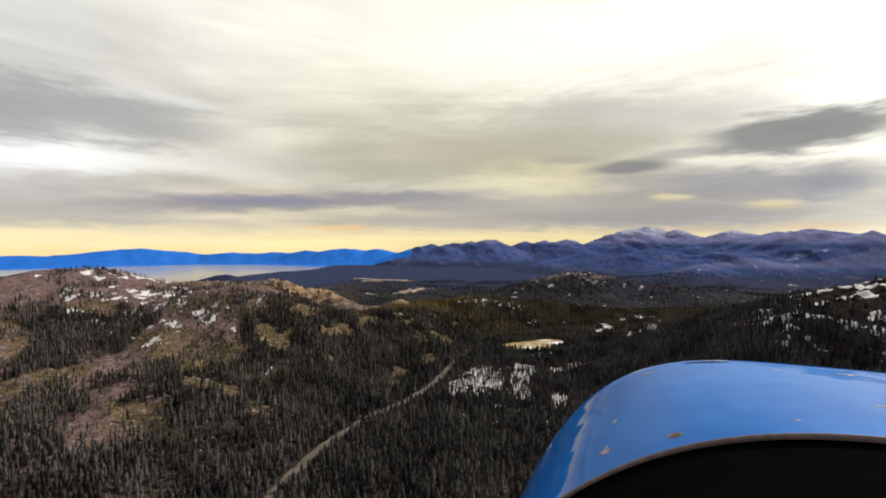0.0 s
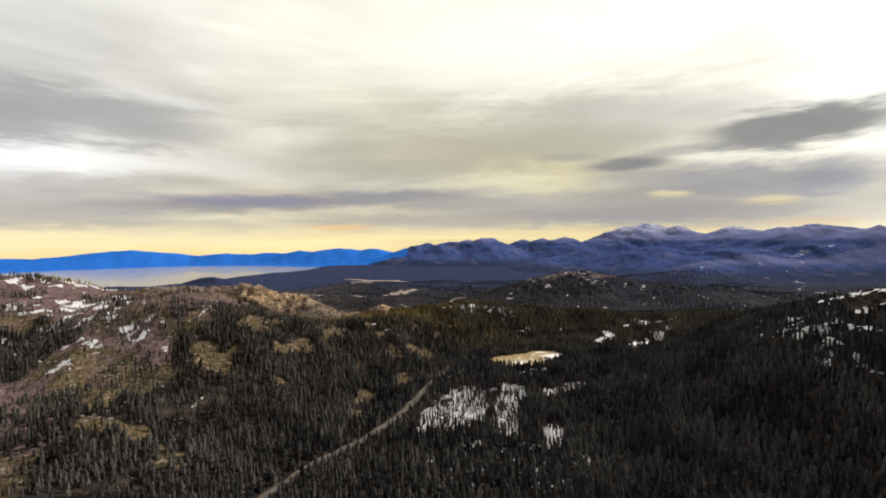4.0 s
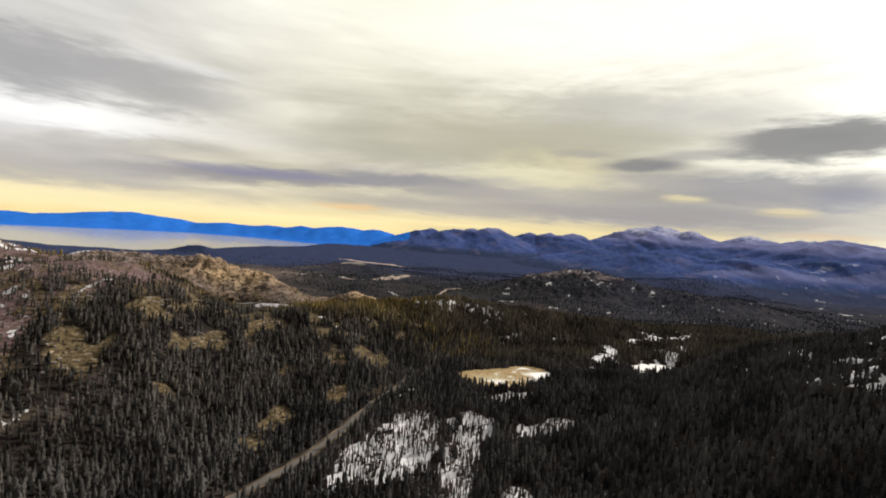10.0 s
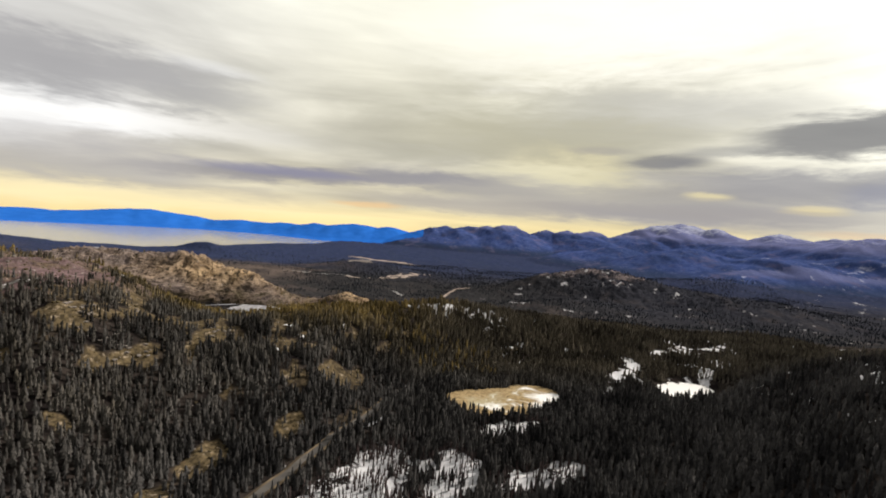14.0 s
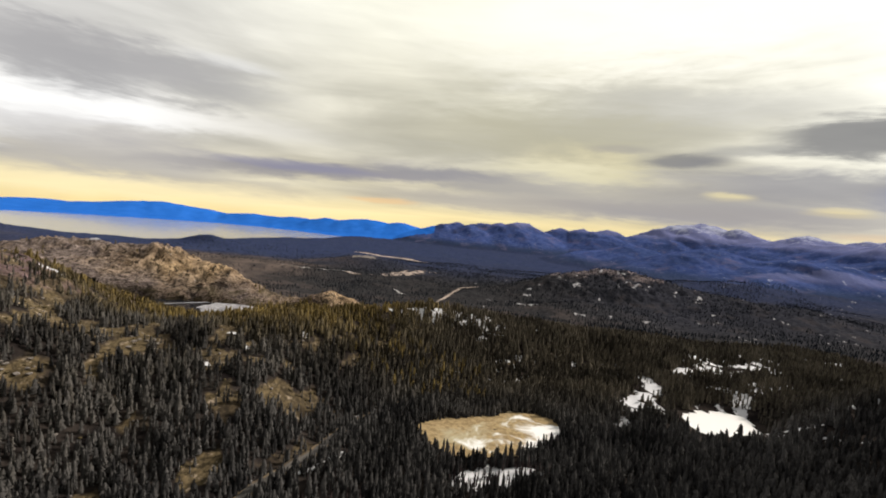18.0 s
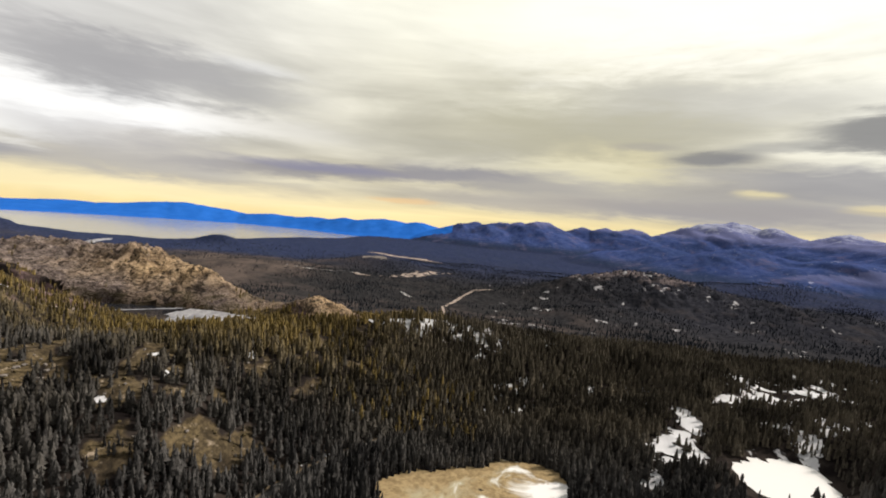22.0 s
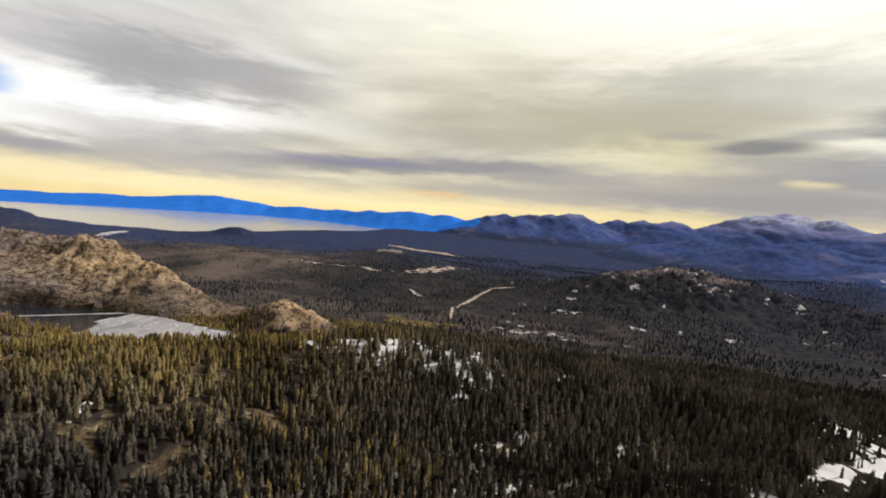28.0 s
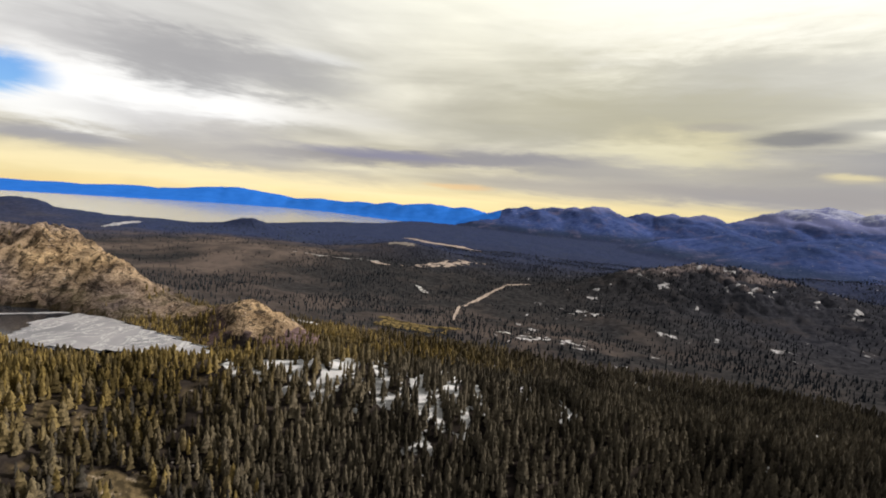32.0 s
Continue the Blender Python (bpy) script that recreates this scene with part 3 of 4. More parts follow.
GRANITE, RANGE, HAZE_BLUE = material("granite", granite_nodes, 1.0, 6.0, 0.0), material("mountain", hazy_range_nodes, 1.0, 3.0, 0.0), material("hazy_far_mountain", haze_blue_nodes, 1.0, 4.0, 0.0)
DARK_WATER = material("dark_water", lambda t: ((0.02, 0.022, 0.028), t.noise(t.coord(), 0.3, 3)), 0.12, 0.02, 0.5)
WATER, ICE = material("water", sky_tinted_water_nodes, 0.06, 0.04, 0.5), material("ice", ice_nodes, 0.5, 0.1)
MEADOW, ROAD, VERGE = material("dry_grass", meadow_nodes, 1.0, 0.2, 0.0), material("asphalt", road_nodes, 0.85, 0.02), material("verge", verge_nodes, 1.0, 0.2, 0.0)
FAR_NEEDLES = material("far_needles", far_needle_nodes, 1.0, 0.0, 0.0)
TWIGS = material("bare_twigs", lambda t: (t.mix(t.attr("tone"), (0.020, 0.016, 0.017), (0.105, 0.080, 0.078)), None), 1.0, 0.0, 0.0)
NEEDLES, BARK = material("needles", needle_nodes, 0.9, 0.25, 0.04), material("bark", bark_nodes, 0.9, 0.03)


# ---- the ground, one fan-shaped sheet out to the horizon ----
def sheet(name, verts, faces, mats, label, category, kind="structure", smooth=True, values=None, parent=None):
    me = bpy.data.meshes.new(name)
    verts, faces = np.asarray(verts, np.float32), np.asarray(faces, np.int32)
    n, k = faces.shape
    me.vertices.add(len(verts))
    me.vertices.foreach_set("co", verts.ravel())
    me.loops.add(n * k)
    me.loops.foreach_set("vertex_index", faces.ravel())
    me.polygons.add(n)
    me.polygons.foreach_set("loop_start", np.arange(0, n * k, k, dtype=np.int32))
    me.polygons.foreach_set("use_smooth", np.full(n, smooth))
    for key, v in (values or {}).items():
        me.attributes.new(key, "FLOAT", "POINT").data.foreach_set("value", np.asarray(v, np.float32))
    me.update(calc_edges=True)
    me.validate()
    me.materials.append(mats)
    ob = new(name, me)
    ob.parent = parent
    return tagged(ob, label, category, kind=kind) if label else ob


def real(x, y, z):
    return np.stack([x * U, y * U, (z + Z0) * U], -1)


def granite(x, y):
    """How far the bare granite ridge stands out of the woods."""
    return 0.104 * dome(x, y, -0.86, 1.58, 0.29, 0.13, -8) + 0.084 * dome(x, y, -0.55, 1.53, 0.14, 0.10, -12) + 0.047 * dome(x, y, -0.38, 1.49, 0.10, 0.058, -15) + 0.024 * dome(x, y, -0.25, 1.50, 0.10, 0.030, -8)


def snow_slope(x, y):
    """The open snowy hillside under thin bare trees: 0 to 1."""
    d = spot(x, y, 0.062, 0.765, 0.052, 0.118, -19, 0.32, 14)
    for cx, cy, rx, ry, turn in ((0.136, 0.760, 0.026, 0.105, -10), (0.222, 0.812, 0.050, 0.024, 20), (0.210, 0.908, 0.042, 0.018, 25), (0.178, 0.690, 0.018, 0.050, -10)):
        d = np.maximum(d, spot(x, y, cx, cy, rx, ry, turn, 0.45, 16))
    return np.clip(3.2 * d, 0, 1)


def snow_at(x, y):
    """How snowy the ground is: 0 none, 1 deep."""
    s = 0.05 + 0.0 * x
    s = s + 0.95 * snow_slope(x, y) * (0.55 + 0.45 * step(fbm(x * 34, y * 26, 4), -0.25, 0.05))
    s = s + 0.50 * step(fbm(x * 34, y * 30, 4), 0.0, 0.2) * np.clip(2.0 * spot(x, y, 0.12, 0.60, 0.10, 0.09, 15, 0.7, 9), 0, 1)
    s = s + 0.70 * np.clip(2.2 * spot(x, y, 0.060, 0.902, 0.044, 0.007, 57, 0.8, 24), 0, 1)
    # ploughed drifts beside the highway
    edge = road_distance(x, y)
    s = s + 0.52 * step(edge, 0.007, 0.010) * (1 - step(edge, 0.012, 0.017)) * step(fbm(x * 90, y * 80, 3), 0.05, 0.25) * step(y, 0.70, 0.80)
    s = s + 0.50 * step(edge, 0.010, 0.016) * (1 - step(edge, 0.040, 0.060)) * step(fbm(x * 80 + 5, y * 66, 3), 0.26, 0.44) * step(y, 1.00, 1.06)
    for cx, cy, r in ((-0.085, 0.949, 0.010), (-0.071, 1.001, 0.011), (-0.098, 1.020, 0.009), (-0.03, 1.07, 0.008), (0.255, 1.222, 0.012), (-0.13, 1.09, 0.010)):
        s = s + 0.75 * np.clip(2.2 * spot(x, y, cx, cy, r, 0.6 * r, 20, 0.6, 40), 0, 1)
    s = s + 0.85 * step(fbm(x * 40, y * 36, 4), -0.25, 0.05) * np.clip(2.4 * np.maximum(spot(x, y, 0.60, 1.30, 0.19, 0.030, 30, 0.5, 9), spot(x, y, 0.40, 1.11, 0.11, 0.032, 61, 0.5, 12)), 0, 1)
    s = s + 0.36 * step(fbm(x * 60, y * 40, 4), -0.05, 0.25) * np.clip(2.0 * np.maximum(spot(x, y, 0.28, 2.22, 0.17, 0.10, 0, 0.7, 12), spot(x, y, 0.27, 1.78, 0.12, 0.07, 0, 0.9, 14)), 0, 1)
    s = s + 0.28 * step(fbm(x * 30, y * 24, 4), 0.0, 0.25) * np.clip(2.0 * np.maximum(spot(x, y, 0.82, 2.44, 0.16, 0.10, 0, 0.7, 12), spot(x, y, 0.52, 2.50, 0.20, 0.06, 15, 0.9, 14)), 0, 1)
    # scattered drifts on the crest
    s = s + 0.95 * step(fbm(x * 64, y * 44, 4), -0.10, 0.08) * np.clip(2.4 * spot(x, y, 0.13, 1.305, 0.18, 0.075, 12, 0.5, 14), 0, 1)
    s = s + 0.50 * step(fbm(x * 80, y * 60, 3), -0.02, 0.16) * np.clip(2.2 * spot(x, y, 0.135, 1.252, 0.125, 0.034, 14, 0.8, 22), 0, 1)
    fleck = step(fbm(x * 42, y * 30, 4), -0.08, 0.18)
    s = s + 0.54 * fleck * np.clip(2.0 * spot(x, y, -0.60, 0.90, 0.28, 0.12, -35, 1.0, 11), 0, 1)
    s = s + (0.12 + 0.45 * fleck) * np.clip(2.0 * spot(x, y, -0.85, 1.2, 0.35, 0.16, 0, 0.9, 7), 0, 1)
    s = s + 0.25 * step(fbm(x * 48 + 9, y * 36, 4), 0.10, 0.30) * step(x, -0.30, -0.42) * (y < 1.3)
    s = s + 0.85 * step(x, 0.42, 0.62) * (y < 1.5) * step(fbm(x * 13, y * 9, 5), -0.06, 0.2) * step(fbm(x * 40, y * 34, 4), -0.15, 0.15)
    s = s + 0.30 * step(fbm(x * 11, y * 11, 4), 0.18, 0.45) * step(x, -0.1, 0.25)
    # far hills and the settled valley
    far = step(y, 1.6, 1.9)
    s = s + 0.30 * far * step(x, 0.3, 0.8) * np.clip(1.5 * fbm(x * 5, y * 5, 5) + 0.10, 0, 1) * step(fbm(x * 34, y * 30, 4), -0.05, 0.25) * (y < 4.6)
    s = s + 0.33 * step(y, 1.42, 1.6) * step(fbm(x * 6 + 4, y * 6, 3), -0.05, 0.3) * step(fbm(x * 44, y * 40, 4), 0.12, 0.36) * (y < 3.0) * step(x, 0.0, 0.25)
    return s


def bare_at(x, y):
    """Dry open ground between the trees."""
    b = 0.72 * step(x, -0.14, -0.42) * step(fbm(x * 7.5, y * 6, 4), -0.36, -0.02) * (1 - 0.6 * step(y, 1.0, 1.15))
    open_wood = step(x, -0.02, -0.16) * step(y, 0.80, 0.92) * (1 - step(y, 1.10, 1.20))
    b = np.maximum(b, 0.80 * open_wood * step(fbm(x * 11 + 3, y * 11, 4), 0.12, 0.32))
    b = np.maximum(b, 0.12 * step(x, -0.08, -0.22) * step(y, 0.80, 0.92) * (1 - step(y, 1.18, 1.26)))
    b = np.maximum(b, 0.58 * step(fbm(x * 24 + 7, y * 17, 4), 0.20, 0.36) * step(x, 0.14, 0.0) * step(y, 0.78, 0.95) * (1 - step(y, 1.22, 1.28)))
    for cx, cy, rx, ry, turn in ((-0.158, 0.946, 0.032, 0.020, 10), (-0.206, 0.850, 0.036, 0.016, 50), (-0.270, 0.868, 0.020, 0.036, 15), (-0.351, 0.836, 0.022, 0.050, 12), (-0.078, 0.789, 0.0190, 0.052, -6),
                                 (-0.298, 0.765, 0.035, 0.050, 30), (-0.330, 0.600, 0.040, 0.024, 0), (-0.351, 0.710, 0.016, 0.050, 25), (-0.394, 0.668, 0.050, 0.035, 0), (-0.241, 0.574, 0.022, 0.016, 0),
                                 (-0.200, 0.773, 0.014, 0.008, 0), (-0.028, 0.856, 0.010, 0.016, 0), (-0.024, 1.007, 0.015, 0.010, 0), (-0.214, 0.940, 0.018, 0.018, 0), (-0.102, 0.874, 0.010, 0.020, 0), (-0.052, 0.915, 0.013, 0.008, 0),
                                 (0.065, 1.130, 0.020, 0.012, 0), (-0.021, 0.955, 0.007, 0.018, 0), (-0.098, 1.026, 0.014, 0.008, 0), (-0.070, 1.008, 0.008, 0.014, 0), (-0.010, 1.052, 0.014, 0.006, 0), (-0.339, 1.164, 0.030, 0.012, 0),
                                 (-0.321, 1.084, 0.040, 0.016, 0), (-0.28, 0.95, 0.026, 0.020, 0), (-0.48, 0.62, 0.06, 0.05, 0), (0.245, 1.205, 0.010, 0.006, 0)):
        b = np.maximum(b, np.clip(2.2 * spot(x, y, cx, cy, rx, ry, turn, 0.85, 24), 0, 1))
    return b


deg = np.concatenate([np.arange(-180, -68, 6.0), np.arange(-68, 54, 0.2), np.arange(54, 180.1, 6.0)])
rad = [0.02, 0.08, 0.15, 0.22]
while rad[-1] < 2.1:
    rad.append(rad[-1] + 0.0058)
while rad[-1] < 7.9:
    rad.append(rad[-1] * 1.0065)
rad = np.array(rad + list(np.arange(8.0, 11.5, 0.11)))
CX, CY = 0.10, -0.12
dd, rr = np.meshgrid(np.radians(deg), rad)
gx, gy = CX + rr * np.sin(dd), CY + rr * np.cos(dd)
gz = land(gx, gy)
# beside and behind the flight the land rolls on as low wooded hills
gz = np.where(np.abs(np.degrees(dd)) > 80, -0.24 + 0.03 * perlin(gx * 1.3, gy * 1.3), gz)
rows_n, cols_n = gx.shape
ids = np.arange(rows_n * cols_n).reshape(rows_n, cols_n)
quads = np.stack([ids[:-1, :-1], ids[1:, :-1], ids[1:, 1:], ids[:-1, 1:]], -1).reshape(-1, 4)[:, ::-1]
vx, vy, vz = gx.ravel(), gy.ravel(), gz.ravel()
qx, qy, qz = vx[quads].mean(1), vy[quads].mean(1), vz[quads].mean(1)
qaz = np.degrees(np.arctan2(qx, qy))
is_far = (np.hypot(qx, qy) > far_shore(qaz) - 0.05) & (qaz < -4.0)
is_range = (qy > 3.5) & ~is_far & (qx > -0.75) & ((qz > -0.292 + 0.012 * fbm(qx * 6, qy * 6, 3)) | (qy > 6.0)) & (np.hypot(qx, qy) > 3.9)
ridge_mask = granite(qx, qy)
is_ridge = (ridge_mask > 0.016) & (qy > 1.38) & (qy < 1.9) & (tarn_side(qx, qy) < 0)
is_dome = ~is_ridge & (dome(qx, qy, -0.118, 1.485, 0.060, 0.040) > 0.36 + 0.12 * fbm(qx * 40, qy * 40, 3))
slope = np.gradient(gz, axis=0) / np.maximum(np.gradient(rr, axis=0), 1e-6)
vs = snow_at(vx, vy)
rock = np.clip(0.15 + 1.2 * np.abs(slope).ravel(), 0, 1)
SNOW = np.where(vy > 3.85, 0.16 + 0.40 * step(vz, -0.05, 0.22) + 0.12 * step(vx, 1.2, 2.6) + 0.30 * np.clip(2 * np.maximum(spot(vx, vy, 3.15, 3.97, 0.38, 0.07, -5, 0.5, 5), spot(vx, vy, 2.55, 4.1, 0.30, 0.05, 10, 0.5, 6)), 0, 1), vs)
SNOW = np.where((vy > 6.2) & (vx < -0.4), 0.2 + 0.4 * step(vz, -0.12, -0.02), SNOW)
SNOW = np.where((vy > 1.42) & (vy < 1.95) & (vx < -0.02), 0.12 + 0.30 * step(vx, -0.5, -0.8) * step(vz, -0.17, -0.13), SNOW)
ROCK = np.where(vy > 3.85, step(vz, -0.12, 0.12), np.where(vy < 1.45, 0.66 * step(vx, -0.20, -0.42) * (0.62 + 0.38 * step(fbm(vx * 8 + 2, vy * 8, 4), -0.12, 0.16)) + 0.2 * step(vz, -0.13, -0.07), 0.55 * step(vz, -0.265, -0.19)))
BRUSH = np.where(vy < 1.45, bare_at(vx, vy), 0.9 * (vy < 3.1) * (vy > 1.6) * step(vx, -0.35, -0.75) * np.clip(0.75 + fbm(vx * 3, vy * 3, 4), 0, 1))
BRUSH = np.maximum(BRUSH, 0.95 * (vy > 1.55) * dome(vx, vy, 0.12, 1.80, 0.42, 0.26) * np.clip(0.55 + 1.2 * fbm(vx * 9, vy * 9, 4), 0, 1))
BRUSH = np.where((vy > 1.38) & (vy < 1.95) & (vx < -0.17), 0.10 + 0.42 * step(vz, -0.17, -0.215), BRUSH)
BRUSH = np.where(vy > 3.2, step(vz, -0.30, -0.20), BRUSH)
# share of sunlit gold colour, stronger higher up the ridge
ROCK = np.where((vy > 1.38) & (vy < 1.9) & (vx < 0.0), np.clip(0.95 * dome(vx, vy, -0.43, 1.49, 0.18, 0.11) * (0.35 + 0.65 * step(vz, -0.20, -0.16)) + 0.85 * dome(vx, vy, -0.118, 1.49, 0.08, 0.08) + 0.35 * fbm(vx * 14, vy * 14, 3), 0, 1), ROCK)
# bluish distance haze put into the woods' colour, mostly growing with distance
HAZE_TINT = np.clip(0.8 * step(vx, -1.35, -1.9) * step(vy, 1.6, 2.2) + 0.75 * step(vy, 2.6, 3.6) + 0.25 * step(vy, 3.4, 4.4) + 0.5 * step(vy, 2.9, 3.2) * step(vx, -0.7, -1.1) + 0.15 * step(vx, 0.2, 1.0) * step(vy, 1.6, 2.3), 0, 1)
rest = ~(is_far | is_range | is_ridge | is_dome)
deep = qy > 1.62
for name, keep, mat, label, cat in (
        ("ground", rest & ~deep, GROUND, "forest floor with dry brush, rock and snow patches", "ground"),
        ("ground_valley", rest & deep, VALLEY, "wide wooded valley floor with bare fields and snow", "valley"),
        ("granite_ridge", is_ridge, GRANITE, "tan granite ridge with sunlit gold in its colour above the small lake", "ridge"),
        ("granite_dome", is_dome, GRANITE, "rounded tan granite knob beside the frozen lake", "rock"),
        ("mountain_range", is_range, RANGE, "wooded mountains in hazy dark blue with a snow-dusted peak", "mountains"),
        ("far_mountains", is_far, HAZE_BLUE, "hazy deep blue mountain range beyond the lake", "mountains")):
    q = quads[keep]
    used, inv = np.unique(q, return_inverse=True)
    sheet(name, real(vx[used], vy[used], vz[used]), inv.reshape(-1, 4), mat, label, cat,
          values={"snow": SNOW[used], "rock": ROCK[used], "brush": BRUSH[used], "cool": HAZE_TINT[used]})


# ---- water, ice, meadow, road ----
def patch(name, inside, box, z, cell, mat, label, category, values=None):
    """A flat sheet over the cells where inside(x, y) is above 0, its rim pulled to the shore."""
    x0, x1, y0, y1 = box
    px, py = np.meshgrid(np.arange(x0, x1 + cell, cell), np.arange(y0, y1 + cell, cell))
    k = inside(px, py) > 0
    idx = np.arange(px.size).reshape(px.shape)
    c = k[:-1, :-1] | k[1:, :-1] | k[1:, 1:] | k[:-1, 1:]
    q = np.stack([idx[:-1, :-1], idx[:-1, 1:], idx[1:, 1:], idx[1:, :-1]], -1)[c]
    used, inv = np.unique(q, return_inverse=True)
    x, y = px.ravel()[used], py.ravel()[used]
    return sheet(name, real(x, y, 0 * x + z), inv.reshape(-1, 4), mat, label, category, values={k2: f(x, y) for k2, f in (values or {}).items()})


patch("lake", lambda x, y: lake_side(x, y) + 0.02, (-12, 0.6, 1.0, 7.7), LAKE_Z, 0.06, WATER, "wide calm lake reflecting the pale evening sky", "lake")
patch("small_lake", tarn_side, (-0.75, 0.05, 1.22, 1.5), TARN_Z, 0.012, DARK_WATER, "dark open water of a small mountain lake", "lake")


def ice_side(x, y):
    rim = (x + 0.352) - 0.55 * (y - 1.355) * -1.0 * 0.6 + 0.02 * fbm(x * 20, y * 20, 3)
    return np.minimum(tarn_side(x, y), rim)


patch("lake_ice", ice_side, (-0.5, 0.05, 1.22, 1.5), TARN_Z + 0.0008, 0.006, ICE, "pale cracked ice over one end of the small lake", "ice")
patch("ice_edge", lambda x, y: np.minimum(tarn_side(x, y), 0.0022 - np.abs((x + 0.435) * 0.62 - (y - 1.378) * 0.785) + 0.0012 * perlin(x * 60, y * 60)) * ((x > -0.56) & (x < -0.372)),
      (-0.6, -0.35, 1.25, 1.46), TARN_Z + 0.0007, 0.002, ICE, "narrow pale strip of ice across the dark water", "ice")
patch("meadow", lambda x, y: spot(x, y, 0.203, 0.987, 0.074, 0.040, 33, 0.38, 17), (0.1, 0.32, 0.9, 1.08), -0.2268, 0.004, MEADOW,
      "tan dry-grass meadow with a snowy far rim", "meadow", {"snow": lambda x, y: 0.27 + 4.0 * np.clip(x * 0.8 - y * 0.4 + 0.25, -0.2, 0.2)})
patch("frozen_pond", lambda x, y: spot(x, y, 0.487, 1.088, 0.052, 0.034, 30, 0.2, 20), (0.4, 0.58, 1.0, 1.18), -0.2298, 0.005, MEADOW, "small frozen snow-covered pond in the woods", "pond", {"snow": lambda x, y: 0.85 + 0 * x})


def ribbon(name, half, rise, mat, label, category):
    dx, dy = np.gradient(ROAD_X), np.gradient(ROAD_Y)
    n = np.hypot(dx, dy)
    nx, ny = -dy / n, dx / n
    across = np.linspace(-half, half, 5)
    x = ROAD_X[:, None] + nx[:, None] * across[None]
    y = ROAD_Y[:, None] + ny[:, None] * across[None]
    z = np.maximum(land(x, y), land(ROAD_X, ROAD_Y)[:, None]) + rise / U
    i = np.arange(x.size).reshape(x.shape)
    f = np.stack([i[:-1, :-1], i[1:, :-1], i[1:, 1:], i[:-1, 1:]], -1).reshape(-1, 4)
    return sheet(name, real(x.ravel(), y.ravel(), z.ravel()), f, mat, label, category)


ribbon("road_verge", 0.0066, 0.5, VERGE, "bare earth verge beside the highway", "verge")
ribbon("road", 0.0037, 0.8, ROAD, "grey two-lane mountain highway through the forest", "road")


CLEARINGS = []


def drape(name, cx, cy, rx, ry, turn, mat, label, category, rough=0.4, scale=9.0, rise=0.7, cell=0.012):
    """A field lying on the land: middle, half sizes, turn."""
    CLEARINGS.append((cx, cy, rx, ry, turn, rough, scale))
    px, py = np.meshgrid(np.arange(cx - 1.6 * rx - 1.6 * ry, cx + 1.6 * rx + 1.6 * ry, cell), np.arange(cy - 1.6 * rx - 1.6 * ry, cy + 1.6 * rx + 1.6 * ry, cell))
    k = spot(px, py, cx, cy, rx, ry, turn, rough, scale) > 0
    idx = np.arange(px.size).reshape(px.shape)
    q = np.stack([idx[:-1, :-1], idx[:-1, 1:], idx[1:, 1:], idx[1:, :-1]], -1)[k[:-1, :-1] & k[1:, 1:] & k[1:, :-1] & k[:-1, 1:]]
    used, inv = np.unique(q, return_inverse=True)
    x, y = px.ravel()[used], py.ravel()[used]
    return sheet(name, real(x, y, land(x, y) + rise / U), inv.reshape(-1, 4), mat, label, category, values={"snow": 0.3 + 0 * x})


drape("field", 0.140, 2.60, 0.065, 0.024, 42, PALE, "pale bare field beside the valley road", "field", 0.4, 16, 0.7, 0.006)
drape("field", 0.072, 2.37, 0.010, 0.22, -11, PALE, "pale cleared strip along the valley road", "field", 0.3, 20, 0.7, 0.004)
drape("valley_road", 0.045, 2.02, 0.006, 0.15, 9, PALE, "narrow pale road through the valley woods", "road", 0.2, 14, 0.7, 0.003)
drape("field", -0.135, 2.30, 0.010, 0.075, 38, SNOWY, "snow-covered clearing in the valley woods", "field", 0.25, 20, 0.7, 0.004)
drape("settlement_ground", -0.195, 2.90, 0.17, 0.040, 57, PALE, "pale pinkish settled ground with snow between trees", "settlement", 1.0, 24, 0.7, 0.006)
drape("field", -0.50, 3.80, 0.33, 0.050, -28, PALE, "long pale bench of dry meadow", "field", 0.4, 8)
drape("field", -0.49, 3.09, 0.09, 0.05, 0, STONE, "bare rock outcrop on a wooded hill", "rock outcrop", 0.7, 14)
drape("field", -0.435, 2.66, 0.038, 0.020, 10, PALE, "small tan clearing in the valley woods", "field", 0.4, 16, 0.7, 0.006)
drape("field", -0.58, 2.57, 0.16, 0.009, 42, SNOWY, "narrow pale clearing along the valley", "field", 0.6, 16, 0.7, 0.004)
drape("field", -0.06, 1.57, 0.075, 0.050, 0, BURNT, "olive brushy slope beside the granite knob", "field", 0.9, 18, 0.9, 0.006)
drape("field", -0.10, 1.60, 0.055, 0.016, 5, SNOWY, "snowy clearing behind the granite knob", "field", 0.4, 20, 0.7, 0.005)
drape("snow_patch", 0.20, 1.80, 0.035, 0.008, -10, SNOWY, "broken snow patches on the valley side", "snow patch", 1.3, 40, 0.7, 0.004)
drape("far_pond", -2.10, 2.92, 0.035, 0.20, 25, ICE, "small pale frozen pond near the great lake", "pond", 0.2, 3, 0.8, 0.012)
drape("field", 0.02, 1.74, 0.06, 0.05, 0, BURNT, "yellowish brushy clearing below the crest", "field", 1.0, 16, 1.0, 0.006)
drape("hillside_track", -0.36, 0.888, 0.005, 0.055, 8, SNOWY, "narrow snowy track across the bald hillside", "track", 0.15, 20, 0.5, 0.003)
drape("dirt_track", -0.356, 1.16, 0.0045, 0.045, 10, PALE, "pale dirt track over the brushy crest", "track", 0.15, 20, 0.5, 0.003)


# ---- conifers ----
# trees of the grove just ahead of where the flight ends are things of their own
GROVE = (0.02, 0.20, 1.075, 1.172)

